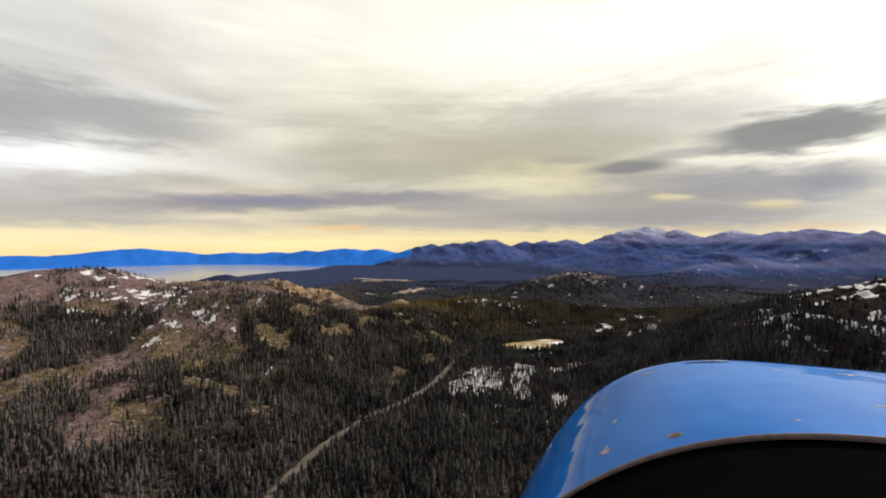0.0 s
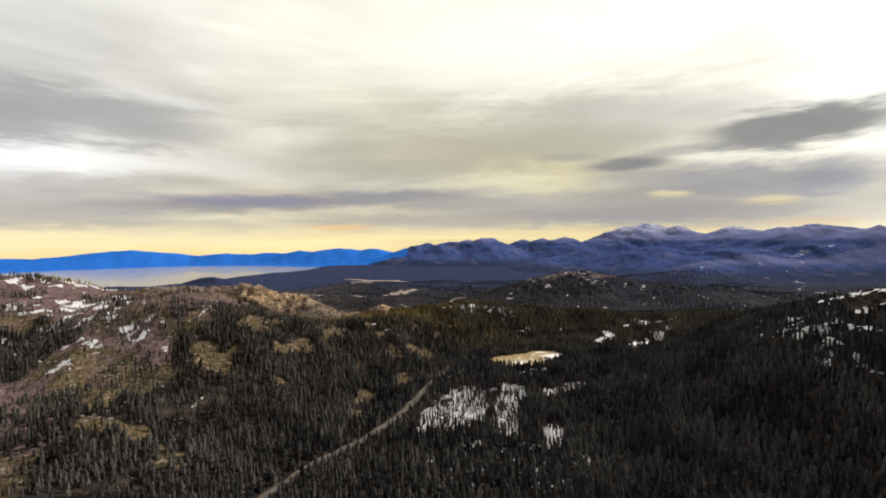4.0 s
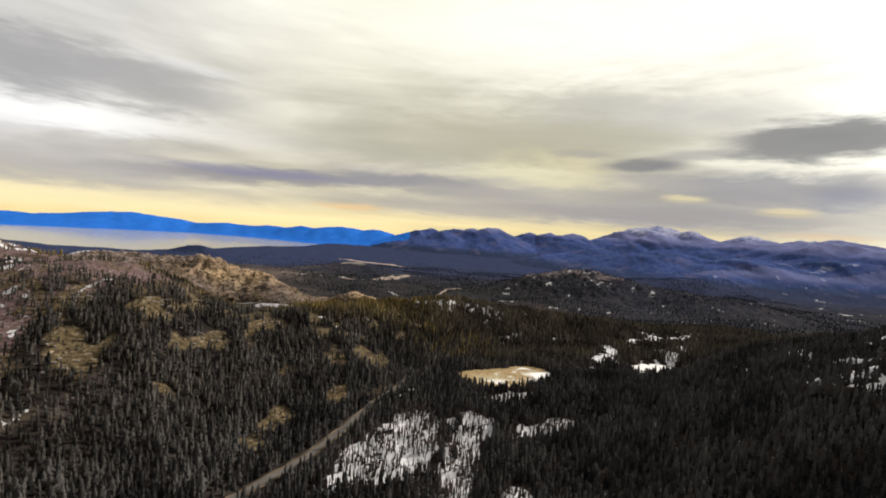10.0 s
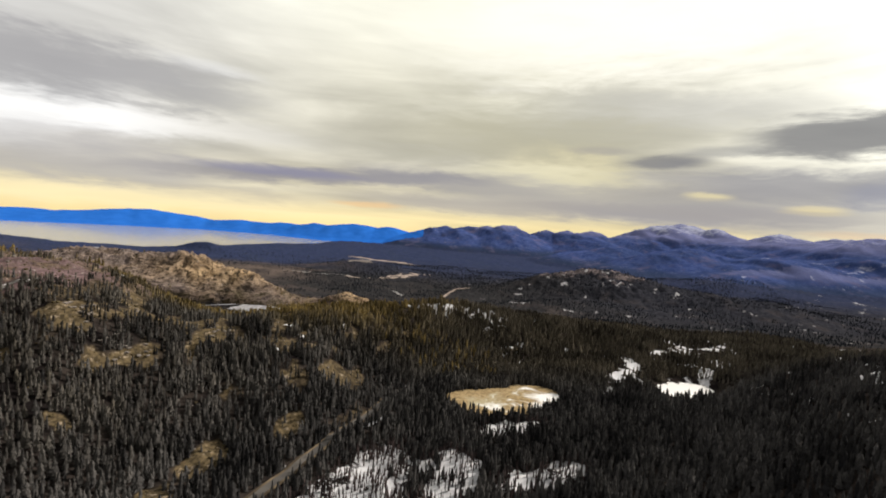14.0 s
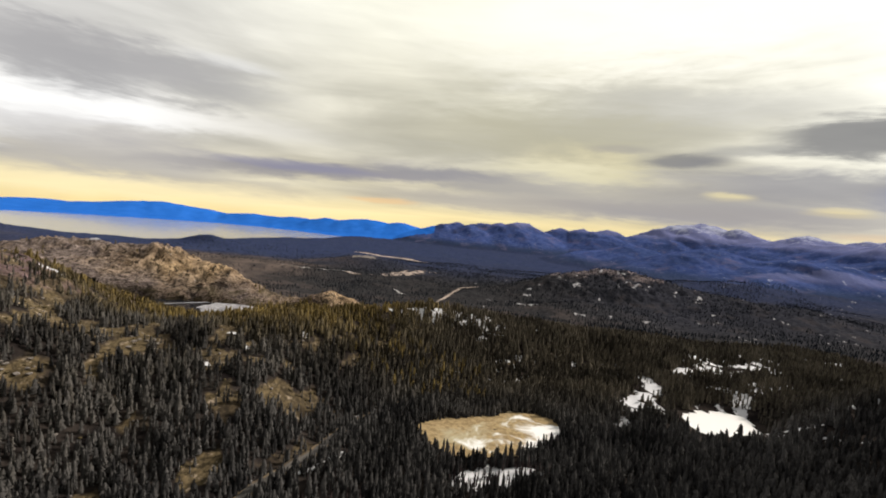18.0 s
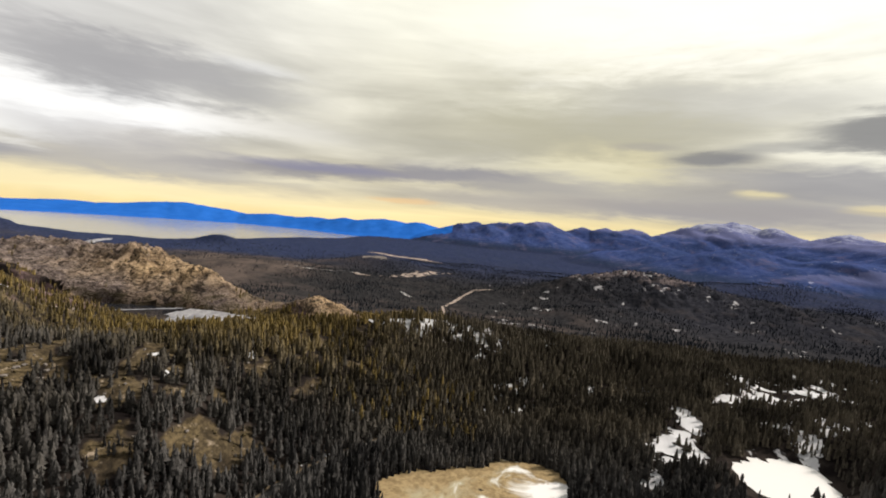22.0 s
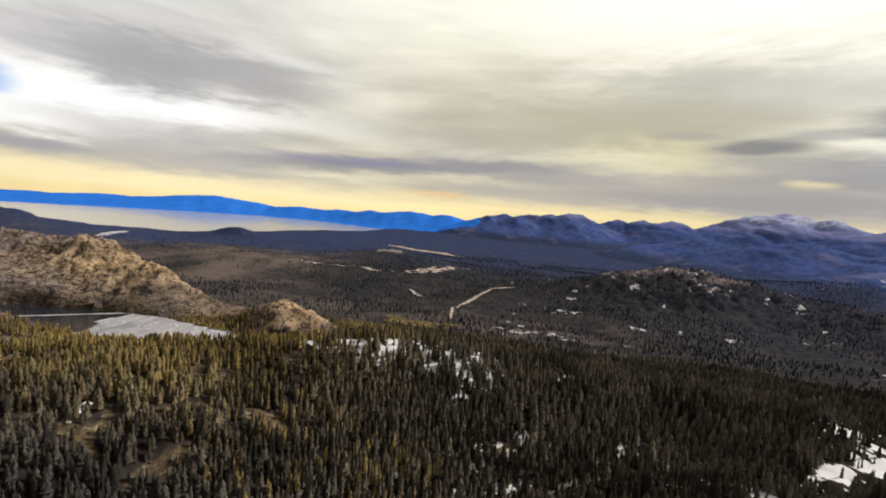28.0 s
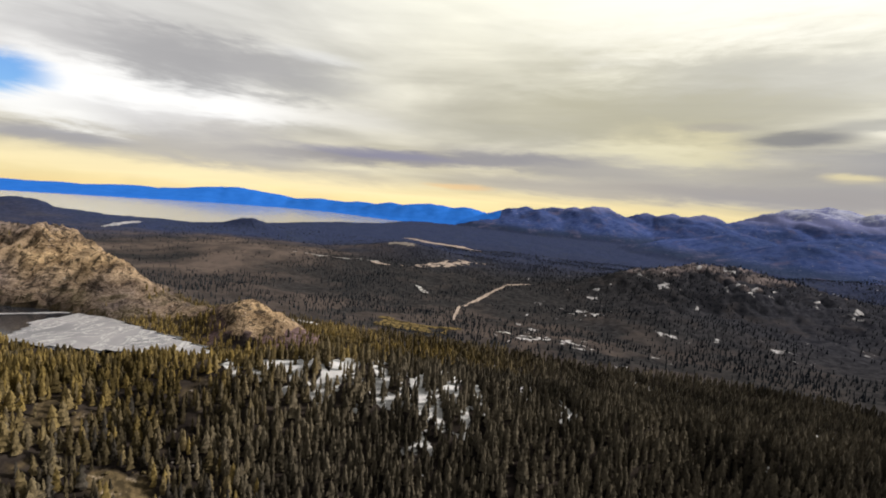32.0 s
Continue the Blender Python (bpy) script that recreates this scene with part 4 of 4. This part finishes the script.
def conifer(tiers, sides, seed, slim=1.0):
    """A unit-high fir: drooping skirts of boughs, one above another, with ragged tips."""
    g = np.random.default_rng(seed)
    v, f = [], []
    for k in range(tiers):
        a = k / tiers
        low, top = 0.07 + 0.93 * a * 0.93, 0.07 + 0.93 * min(1.0, (k + 1.75) / tiers * 0.97)
        r = 0.150 * slim * (1 - a) ** 0.45 * (0.85 + 0.3 * g.random()) + 0.012
        n = len(v)
        v.append((g.normal(0, 0.008), g.normal(0, 0.008), 1.0 if k == tiers - 1 else top))
        for s in range(sides):
            b = 2 * math.pi * (s + 0.5 * (k % 2) + 0.25 * g.random()) / sides
            q = r * (0.62 + 0.6 * g.random()) * (1.0 if s % 2 else 0.8)
            v.append((q * math.cos(b), q * math.sin(b), low + g.normal(0, 0.012)))
        for s in range(sides):
            f.append((n, n + 1 + s, n + 1 + (s + 1) % sides))
    return np.array(v), np.array(f)


def sow(x0, x1, y0, y1, cell, seed):
    """Jittered places for trees in plan units."""
    g = np.random.default_rng(seed)
    x, y = np.meshgrid(np.arange(x0, x1, cell), np.arange(y0, y1, cell))
    x, y = x.ravel() + g.uniform(-0.5, 0.5, x.size) * cell, y.ravel() + g.uniform(-0.5, 0.5, y.size) * cell
    return x, y, g


def density(x, y):
    d = 0.98 + 0.25 * fbm(x * 10, y * 10, 3)
    # small openings in the sunny woods
    d = d * (1 - 0.75 * step(fbm(x * 24 + 7, y * 17, 4), 0.16, 0.32) * step(x, 0.12, -0.02) * step(y, 0.85, 1.0))
    b = bare_at(x, y)
    d = d * (1 - np.clip(1.25 * b, 0, 0.97))
    d = d * (1 - 0.80 * np.clip(1.5 * (snow_at(x, y) - 0.35), 0, 1) * (0.72 + 0.20 * step(y, 1.0, 1.15)))
    d = d * (1 - 0.94 * snow_slope(x, y))
    d = d * (1 - 0.30 * np.clip(2.0 * spot(x, y, 0.135, 1.252, 0.125, 0.034, 14, 0.8, 22), 0, 1))
    d = d * (1 - 0.90 * np.clip(2.4 * np.maximum(spot(x, y, 0.60, 1.30, 0.19, 0.032, 30, 0.5, 9), spot(x, y, 0.40, 1.11, 0.11, 0.034, 61, 0.5, 12)), 0, 1))
    d = d * (1 - 0.99 * step(land(x, y), -0.135, -0.10))
    # clumps of firs on the bald hill
    clump = step(fbm(x * 9 + 1, y * 9, 3), 0.10, 0.26) * step(x, -0.28, -0.36) * step(y, 0.45, 0.55) * (1 - step(y, 1.12, 1.2)) * (x > -0.85)
    d = np.maximum(d, 0.55 * clump)
    d = np.where(road_distance(x, y) < 0.0105 - 0.0045 * step(y, 0.80, 0.88), 0, d)
    d = np.where(spot(x, y, 0.203, 0.987, 0.074, 0.040, 33, 0.38, 17) > -0.04, 0, d)
    d = np.where(spot(x, y, 0.487, 1.088, 0.062, 0.045, 30, 0.2, 20) > 0, 0, d)
    d = d * (1 - 0.97 * np.clip(3 * spot(x, y, 0.462, 1.030, 0.070, 0.062, 0, 0.2, 20), 0, 1))
    d = np.where(tarn_side(x, y) > -0.06, 0, d)
    m = granite(x, y)
    return np.where((y > 1.38) & (m > 0.014), d * 0.015, np.where(dome(x, y, -0.118, 1.485, 0.060, 0.040) > 0.3, d * 0.01, d))


def grove(name, x, y, tall, kinds, g, label, mat=NEEDLES):
    """All the given trees in one mesh of loose boughs."""
    z = land(x, y) - 0.3 / U
    vs, fs, tone, warm, n = [], [], [], [], 0
    pick = g.integers(0, len(kinds), len(x))
    # sunlight put into the needle colour: more olive to the left and ahead
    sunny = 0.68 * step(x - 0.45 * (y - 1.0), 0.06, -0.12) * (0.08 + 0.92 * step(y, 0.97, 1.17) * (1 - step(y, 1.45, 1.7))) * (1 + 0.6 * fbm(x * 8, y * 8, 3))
    for k, (kv, kf) in enumerate(kinds):
        m = np.where(pick == k)[0]
        if not len(m):
            continue
        a = g.uniform(0, 2 * math.pi, len(m))
        wide = tall[m] * g.uniform(0.8, 1.25, len(m))
        c, s = np.cos(a) * wide, np.sin(a) * wide
        p = np.empty((len(m), len(kv), 3), np.float32)
        p[..., 0] = x[m, None] * U + c[:, None] * kv[:, 0] - s[:, None] * kv[:, 1]
        p[..., 1] = y[m, None] * U + s[:, None] * kv[:, 0] + c[:, None] * kv[:, 1]
        p[..., 2] = (z[m, None] + Z0) * U + tall[m, None] * kv[:, 2]
        vs.append(p.reshape(-1, 3))
        fs.append((kf[None] + (n + np.arange(len(m)) * len(kv))[:, None, None]).reshape(-1, 3))
        tone.append(np.repeat(np.clip(g.random(len(m)) * 0.8 + 0.1 + 0.55 * fbm(x[m] * 13, y[m] * 13, 3), 0, 1), len(kv)))
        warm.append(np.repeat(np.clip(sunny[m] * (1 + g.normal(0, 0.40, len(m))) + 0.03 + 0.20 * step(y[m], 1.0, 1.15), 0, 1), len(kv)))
        n += len(m) * len(kv)
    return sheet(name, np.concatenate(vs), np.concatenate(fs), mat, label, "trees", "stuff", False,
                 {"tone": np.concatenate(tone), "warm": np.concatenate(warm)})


FINE = [conifer(5, 6, 10 + k, 0.80 + 0.13 * k) for k in range(6)]
PLAIN = [conifer(3, 5, 30 + k, 0.9 + 0.12 * k) for k in range(4)]
THIN = [conifer(2, 4, 70 + k, 0.50 + 0.07 * k) for k in range(4)]
SMALL = [conifer(2, 5, 50 + k, 1.1) for k in range(3)]

x, y, g = sow(-0.95, 0.95, -0.16, 1.62, 0.0055, 3)
# closer stands in the sunny woods ahead
x2, y2, _ = sow(-0.36, 0.50, 0.78, 1.40, 0.0060, 31)
x, y = np.concatenate([x, x2]), np.concatenate([y, y2])
keep = g.random(len(x)) < density(x, y)
x, y = x[keep], y[keep]
tall = np.clip(g.normal(7.8, 1.8, len(x)), 3.2, 13) * (1 - 0.45 * np.clip(bare_at(x, y), 0, 1)) * (1 - 0.22 * step(y, 1.14, 1.22) * step(x, 0.12, 0.0))
own = (x > GROVE[0]) & (x < GROVE[1]) & (y > GROVE[2]) & (y < GROVE[3])
OWN_X, OWN_Y, OWN_TALL = x[own], y[own], tall[own]
x, y, tall = x[~own], y[~own], tall[~own]
near = (np.abs(x - 0.12 * y - 0.02) < 0.34) & (y > 0.3) & (y < 1.36)
grove("forest_near", x[near], y[near], tall[near], FINE, g, "dense dark green firs, coloured sunlit olive towards the left")
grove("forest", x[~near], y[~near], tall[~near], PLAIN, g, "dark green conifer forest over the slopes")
x, y, g = sow(-0.02, 0.30, 0.62, 0.96, 0.0036, 8)
keep = (g.random(len(x)) < 0.25 + 0.70 * step(fbm(x * 40, y * 40, 3), -0.3, 0.2)) & (snow_slope(x, y) > 0.10) & (road_distance(x, y) > 0.0105)
x, y = x[keep], y[keep]
grove("bare_wood", x, y, np.clip(g.normal(5.8, 1.4, len(x)), 2.4, 9.0), THIN, g, "thin leafless trees on a snowy hillside", TWIGS)
x, y, g = sow(-2.0, 2.2, 1.62, 3.7, 0.0125, 5)
d = 0.62 + 1.2 * fbm(x * 4, y * 4, 5)
d = d * (1 - 0.85 * step(x, -0.45, -0.8))
for c in CLEARINGS:
    d = np.where(spot(x, y, *c) > -0.05, 0, d)
keep = (g.random(len(x)) < d) & (lake_side(x, y) < -0.05) & (snow_at(x, y) < 0.55) & (np.abs(np.degrees(np.arctan2(x, y))) < 52)
x, y = x[keep], y[keep]
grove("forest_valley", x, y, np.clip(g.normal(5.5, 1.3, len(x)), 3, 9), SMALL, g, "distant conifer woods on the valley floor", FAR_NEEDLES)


# ---- single firs ----
def mesh_of(name, verts, faces, mat, values=None, smooth=False):
    ob = sheet(name, verts, faces, mat, "", "", "", smooth, values)
    me = ob.data
    bpy.data.objects.remove(ob)
    return me


def fir_models():
    g = np.random.default_rng(91)
    out = []
    for k in range(12):
        v, f = conifer(7, 7, 200 + k, 0.8 + 0.05 * k)
        n = np.full(len(v), 1.0)
        # fixed shares of the sunlit olive colour
        warm = (0.15, 0.55, 0.9)[k % 3]
        crown = mesh_of("crown", v, f, NEEDLES, {"tone": n * g.random(), "warm": n * warm})
        a = np.arange(6) * math.pi / 3
        ring = np.stack([np.cos(a), np.sin(a)], -1)
        tv = np.concatenate([np.c_[ring * 0.022, np.full(6, -0.03)], np.c_[ring * 0.016, np.full(6, 0.4)], np.c_[ring * 0.004, np.full(6, 0.92)]])
        tf = np.array([(r * 6 + i, r * 6 + (i + 1) % 6, r * 6 + 6 + (i + 1) % 6, r * 6 + 6 + i) for r in range(2) for i in range(6)])
        out.append((crown, mesh_of("trunk", tv, tf, BARK), warm))
    return out


FIRS = fir_models()
FIR_LABELS = {0.15: "dark green narrow fir standing in the forest", 0.55: "olive-green narrow fir standing in the forest", 0.9: "fir with sunlit yellow in its colour standing in the forest"}
g = np.random.default_rng(17)
pick = np.sort(g.permutation(len(OWN_X))[:300])
rest_of = np.setdiff1d(np.arange(len(OWN_X)), pick)
if len(rest_of):
    grove("forest_grove", OWN_X[rest_of], OWN_Y[rest_of], OWN_TALL[rest_of], FINE, g, "firs filling the gaps of the near grove")
ground_z = land(OWN_X, OWN_Y)
for i in pick:
    crown, trunk, warm = FIRS[g.integers(0, 12)]
    tree = tagged(new("fir_tree"), FIR_LABELS[warm], "tree", "firs of the near grove")
    tree.matrix_world = pose(OWN_X[i] * U, OWN_Y[i] * U, (ground_z[i] + Z0) * U, 0, 0, g.uniform(0, 360)) @ Matrix.Scale(float(OWN_TALL[i]), 4)
    for kind, me in (("crown", crown), ("trunk", trunk)):
        new(kind, me).parent = tree

# ---- rocks and brush on the open ground ----
def lump(seed, flat=0.7):
    """An uneven stone about one metre across."""
    g = np.random.default_rng(seed)
    bm = bmesh.new()
    bmesh.ops.create_icosphere(bm, subdivisions=1, radius=0.5)
    v = np.array([tuple(q.co) for q in bm.verts]) * g.uniform(0.72, 1.18, (len(bm.verts), 1))
    f = np.array([[q.index for q in k.verts] for k in bm.faces])
    bm.free()
    return v * (1, 1, flat), f


def strew(name, x, y, size, kinds, mat, label, category, seed, sink=0.25):
    g = np.random.default_rng(seed)
    z, vs, fs, n = land(x, y), [], [], 0
    for i in range(len(x)):
        v, f = kinds[i % len(kinds)]
        a = g.uniform(0, 6.28)
        c, s2 = math.cos(a), math.sin(a)
        p = np.c_[v[:, 0] * c - v[:, 1] * s2, v[:, 0] * s2 + v[:, 1] * c, v[:, 2] + 0.5 - sink] * size[i]
        vs.append(p + (x[i] * U, y[i] * U, (z[i] + Z0) * U))
        fs.append(f + n)
        n += len(v)
    m = sum(len(k) for k in vs)
    return sheet(name, np.concatenate(vs), np.concatenate(fs), mat, label, category, "stuff", False, {"tone": np.full(m, 0.4), "warm": np.full(m, 0.55)})


LUMPS = [lump(k) for k in range(6)]
x, y, g = sow(-0.62, 0.1, 0.35, 1.22, 0.0075, 23)
b = bare_at(x, y)
keep = (g.random(len(x)) < 0.75 * b) & (road_distance(x, y) > 0.015)
half = g.random(len(x)) < 0.36
k = keep & half
strew("boulders", x[k], y[k], np.clip(g.lognormal(0.1, 0.45, k.sum()), 0.5, 3.2), LUMPS, STONE, "pale granite boulders strewn over dry slopes", "boulders", 5)
k = keep & ~half
strew("brush", x[k], y[k], np.clip(g.lognormal(0.35, 0.35, k.sum()), 0.7, 3.0), LUMPS, NEEDLES, "low olive brush between the rocks", "brush", 6)


SLABS = [mesh_of("slab", v, f, STONE) for v, f in LUMPS]


def outcrop(px, py, spread, count, seed, label):
    """A group of bedded granite slabs, each a piece of its own."""
    g = np.random.default_rng(seed)
    ox, oy = px + spread * g.normal(0, 0.5, count), py + spread * 0.6 * g.normal(0, 0.5, count)
    z = land(ox, oy)
    base = land(np.array([px]), np.array([py]))[0]
    ob = tagged(new("rock_outcrop"), label, "rock outcrop", "outcrops on the open slopes")
    ob.location = (px * U, py * U, (base + Z0) * U)
    for i in range(count):
        slab = new("slab", SLABS[g.integers(0, 6)])
        slab.parent = ob
        turn = Matrix.Rotation(g.uniform(-0.5, 0.5), 4, "Z")
        size = Matrix.Diagonal((g.uniform(2.0, 6.0), g.uniform(2.0, 4.5), g.uniform(1.2, 3.2), 1.0))
        slab.matrix_local = Matrix.Translation(((ox[i] - px) * U, (oy[i] - py) * U, (z[i] - base) * U + 0.3)) @ turn @ size


for px, py, spread, count, label in ((-0.342, 0.618, 0.030, 16, "pale broken granite pile on a dry slope"), (-0.157, 0.958, 0.024, 10, "low tan rock outcrop in a brushy clearing"),
                                     (-0.205, 0.863, 0.030, 14, "long pale rock outcrop above dark firs"), (-0.271, 0.872, 0.024, 12, "rounded rocky knoll with dry brush"),
                                     (-0.350, 0.836, 0.020, 8, "bare stony gully head"), (-0.30, 0.755, 0.024, 9, "scattered pale slabs in dry brush"), (-0.40, 0.72, 0.030, 12, "reddish grey ledges on the open hill"),
                                     (-0.25, 0.985, 0.026, 9, "pale slabs in an open clearing"), (-0.45, 0.90, 0.04, 14, "grey weathered ledges on the bald hilltop"), (-0.58, 0.92, 0.05, 16, "snow-dusted ledges on the bald hilltop")):
    outcrop(px, py, spread, count, int(1000 * (px + 2) + 100 * py), label)

# ---- the aircraft's engine cowling, where it is as the flight begins ----
def paint_nodes(t):
    p = t.coord()
    fine, mid = t.noise(p, 40.0, 4), t.noise(p, 4.0, 3)
    return t.mix(t.span(mid, 0.3, 0.7), (0.003, 0.115, 0.47), (0.006, 0.160, 0.57)), t.noise(p, 3.0, 3), t.span(fine, 0.3, 0.7, 0.03, 0.08)


PAINT = material("blue_paint", paint_nodes, 0.12, 0.012, 0.13)
# near-black colour that keeps the inside of the cowling dark
MATT_BLACK = material("black_lining", lambda t: (t.mix(t.noise(t.coord(), 9.0), (0.002, 0.002, 0.002), (0.005, 0.0045, 0.0045)), None), 1.0, 0.0, 0.0)
WORN = material("worn_edge", lambda t: (t.mix(t.noise(t.coord(), 60.0, 5), (0.06, 0.06, 0.10), (0.34, 0.24, 0.19)), None), 0.7)
CHIP = material("bare_primer", lambda t: (t.mix(t.noise(t.coord(), 60.0, 5), (0.20, 0.20, 0.30), (0.50, 0.42, 0.40)), None), 0.6)
RUST = material("rusty_screw", lambda t: (t.mix(t.noise(t.coord(), 200.0), (0.05, 0.025, 0.015), (0.22, 0.11, 0.06)), None), 0.6)
AX_W, AX_U, AX_V = Vector((0.4225, 0.0475, 0.9051)), Vector((0.9062, 0.0, -0.4229)), Vector((-0.0201, 0.9989, -0.0430))
REAR = Vector((0.9453, -0.5018, 1.2))


def on_cowl(side, along, lift=0.0):
    """A place on the cowling: side in metres from its crown line, along from its rear rim; x right, y up, z back."""
    k = min(along / 0.70, 1.0) if along > 0 else 0.0
    mid, top = 0.35 - 0.05 * k, 0.03 - 0.018 * k
    power, drop = 2.5 + 1.3 * k, 0.385 - 0.035 * k
    v = top - drop * abs(side) ** power
    if along > 0.69:
        v -= 2.4 * (along - 0.69) ** 1.6
    q = REAR + AX_W * along + AX_U * (side + mid) + AX_V * (v + lift)
    return Vector((q.x, q.y, -q.z)) * 0.52


def loft(rows):
    bm = bmesh.new()
    vs = [[bm.verts.new(p) for p in row] for row in rows]
    for a, b in zip(vs, vs[1:]):
        for i in range(len(a) - 1):
            bm.faces.new((a[i], a[i + 1], b[i + 1], b[i]))
    bmesh.ops.recalc_face_normals(bm, faces=bm.faces)
    return bm


def part(name, bm, mat, parent, label="", smooth=True):
    me = bpy.data.meshes.new(name)
    for f in bm.faces:
        f.smooth = smooth
    bm.to_mesh(me)
    bm.free()
    me.materials.append(mat)
    ob = new(name, me)
    ob.parent = parent
    return tagged(ob, label) if label else ob


cowl = tagged(new("engine_cowling"), "worn glossy blue aircraft engine cowling with chipped paint", "aircraft part")
cowl.matrix_world = pose(0, 0, 220.80, 89.186, 0, 0)
SIDES = [1.30 * math.sin(i / 40 * math.pi / 2) * s for s, r in ((-1, range(40, 0, -1)), (1, range(0, 41))) for i in r]
ALONG = [0.0, 0.03, 0.08, 0.15, 0.25, 0.35, 0.45, 0.55, 0.62, 0.66, 0.70, 0.75, 0.80, 0.86, 0.92, 0.98]
outer = [[on_cowl(s, a) for s in SIDES] for a in ALONG]
part("shell", loft(outer), PAINT, cowl)
part("lining", loft([[on_cowl(s, a, -0.014) for s in SIDES] for a in ALONG[:-3]]), MATT_BLACK, cowl, "matt black inside of the cowling")
part("rear_rim", loft([[on_cowl(s, -0.002, -0.014) for s in SIDES], [on_cowl(s, -0.005, -0.006) for s in SIDES], [on_cowl(s, -0.002, 0.002) for s in SIDES], [on_cowl(s, 0.004, 0.0015) for s in SIDES]]),
     WORN, cowl, "bare worn rear edge")
part("glare_shield", loft([[on_cowl(s, a, -0.022) for s in SIDES] for a in (0.02, -0.15, -0.35, -0.6, -0.9)]), MATT_BLACK, cowl, "matt black glare shield behind the cowling")


def disc(name, side, along, r_side, r_along, mat, label, lift=0.003, ragged=0.0, seed=0):
    g = np.random.default_rng(seed)
    bm = bmesh.new()
    ring = []
    for i in range(18):
        a, k = i / 18 * 2 * math.pi, 1 + ragged * g.normal()
        ring.append(bm.verts.new(on_cowl(side + r_side * math.cos(a) * k, along + r_along * math.sin(a) * k, lift)))
    mid = bm.verts.new(on_cowl(side, along, lift + 0.0003))
    for i in range(18):
        bm.faces.new((mid, ring[i], ring[(i + 1) % 18]))
    bmesh.ops.recalc_face_normals(bm, faces=bm.faces)
    part(name, bm, mat, cowl, label)


disc("screw", -0.625, 0.07, 0.014, 0.009, RUST, "rusty countersunk screw", 0.0016)
disc("screw_ring", -0.625, 0.07, 0.021, 0.013, WORN, "bare ring round the screw", 0.0008)
for side, along, r_side, r_along, seed in ((-0.83, 0.13, 0.012, 0.030, 3), (-0.67, 0.62, 0.022, 0.007, 4), (0.0, 0.60, 0.030, 0.007, 5), (-0.065, 0.255, 0.010, 0.005, 6), (-0.31, 0.085, 0.007, 0.005, 7),
                                           (0.12, 0.50, 0.020, 0.005, 8), (-0.52, 0.56, 0.012, 0.004, 9), (-0.22, 0.58, 0.016, 0.004, 10), (-0.80, 0.30, 0.006, 0.012, 11), (0.22, 0.10, 0.014, 0.005, 12)):
    disc("paint_chip", side, along, r_side, r_along, CHIP, "pale chip in the paint", 0.0012, 0.3, seed)
disc("seam_gap", -0.44, 0.665, 0.09, 0.006, MATT_BLACK, "dark open seam at the front", 0.002)
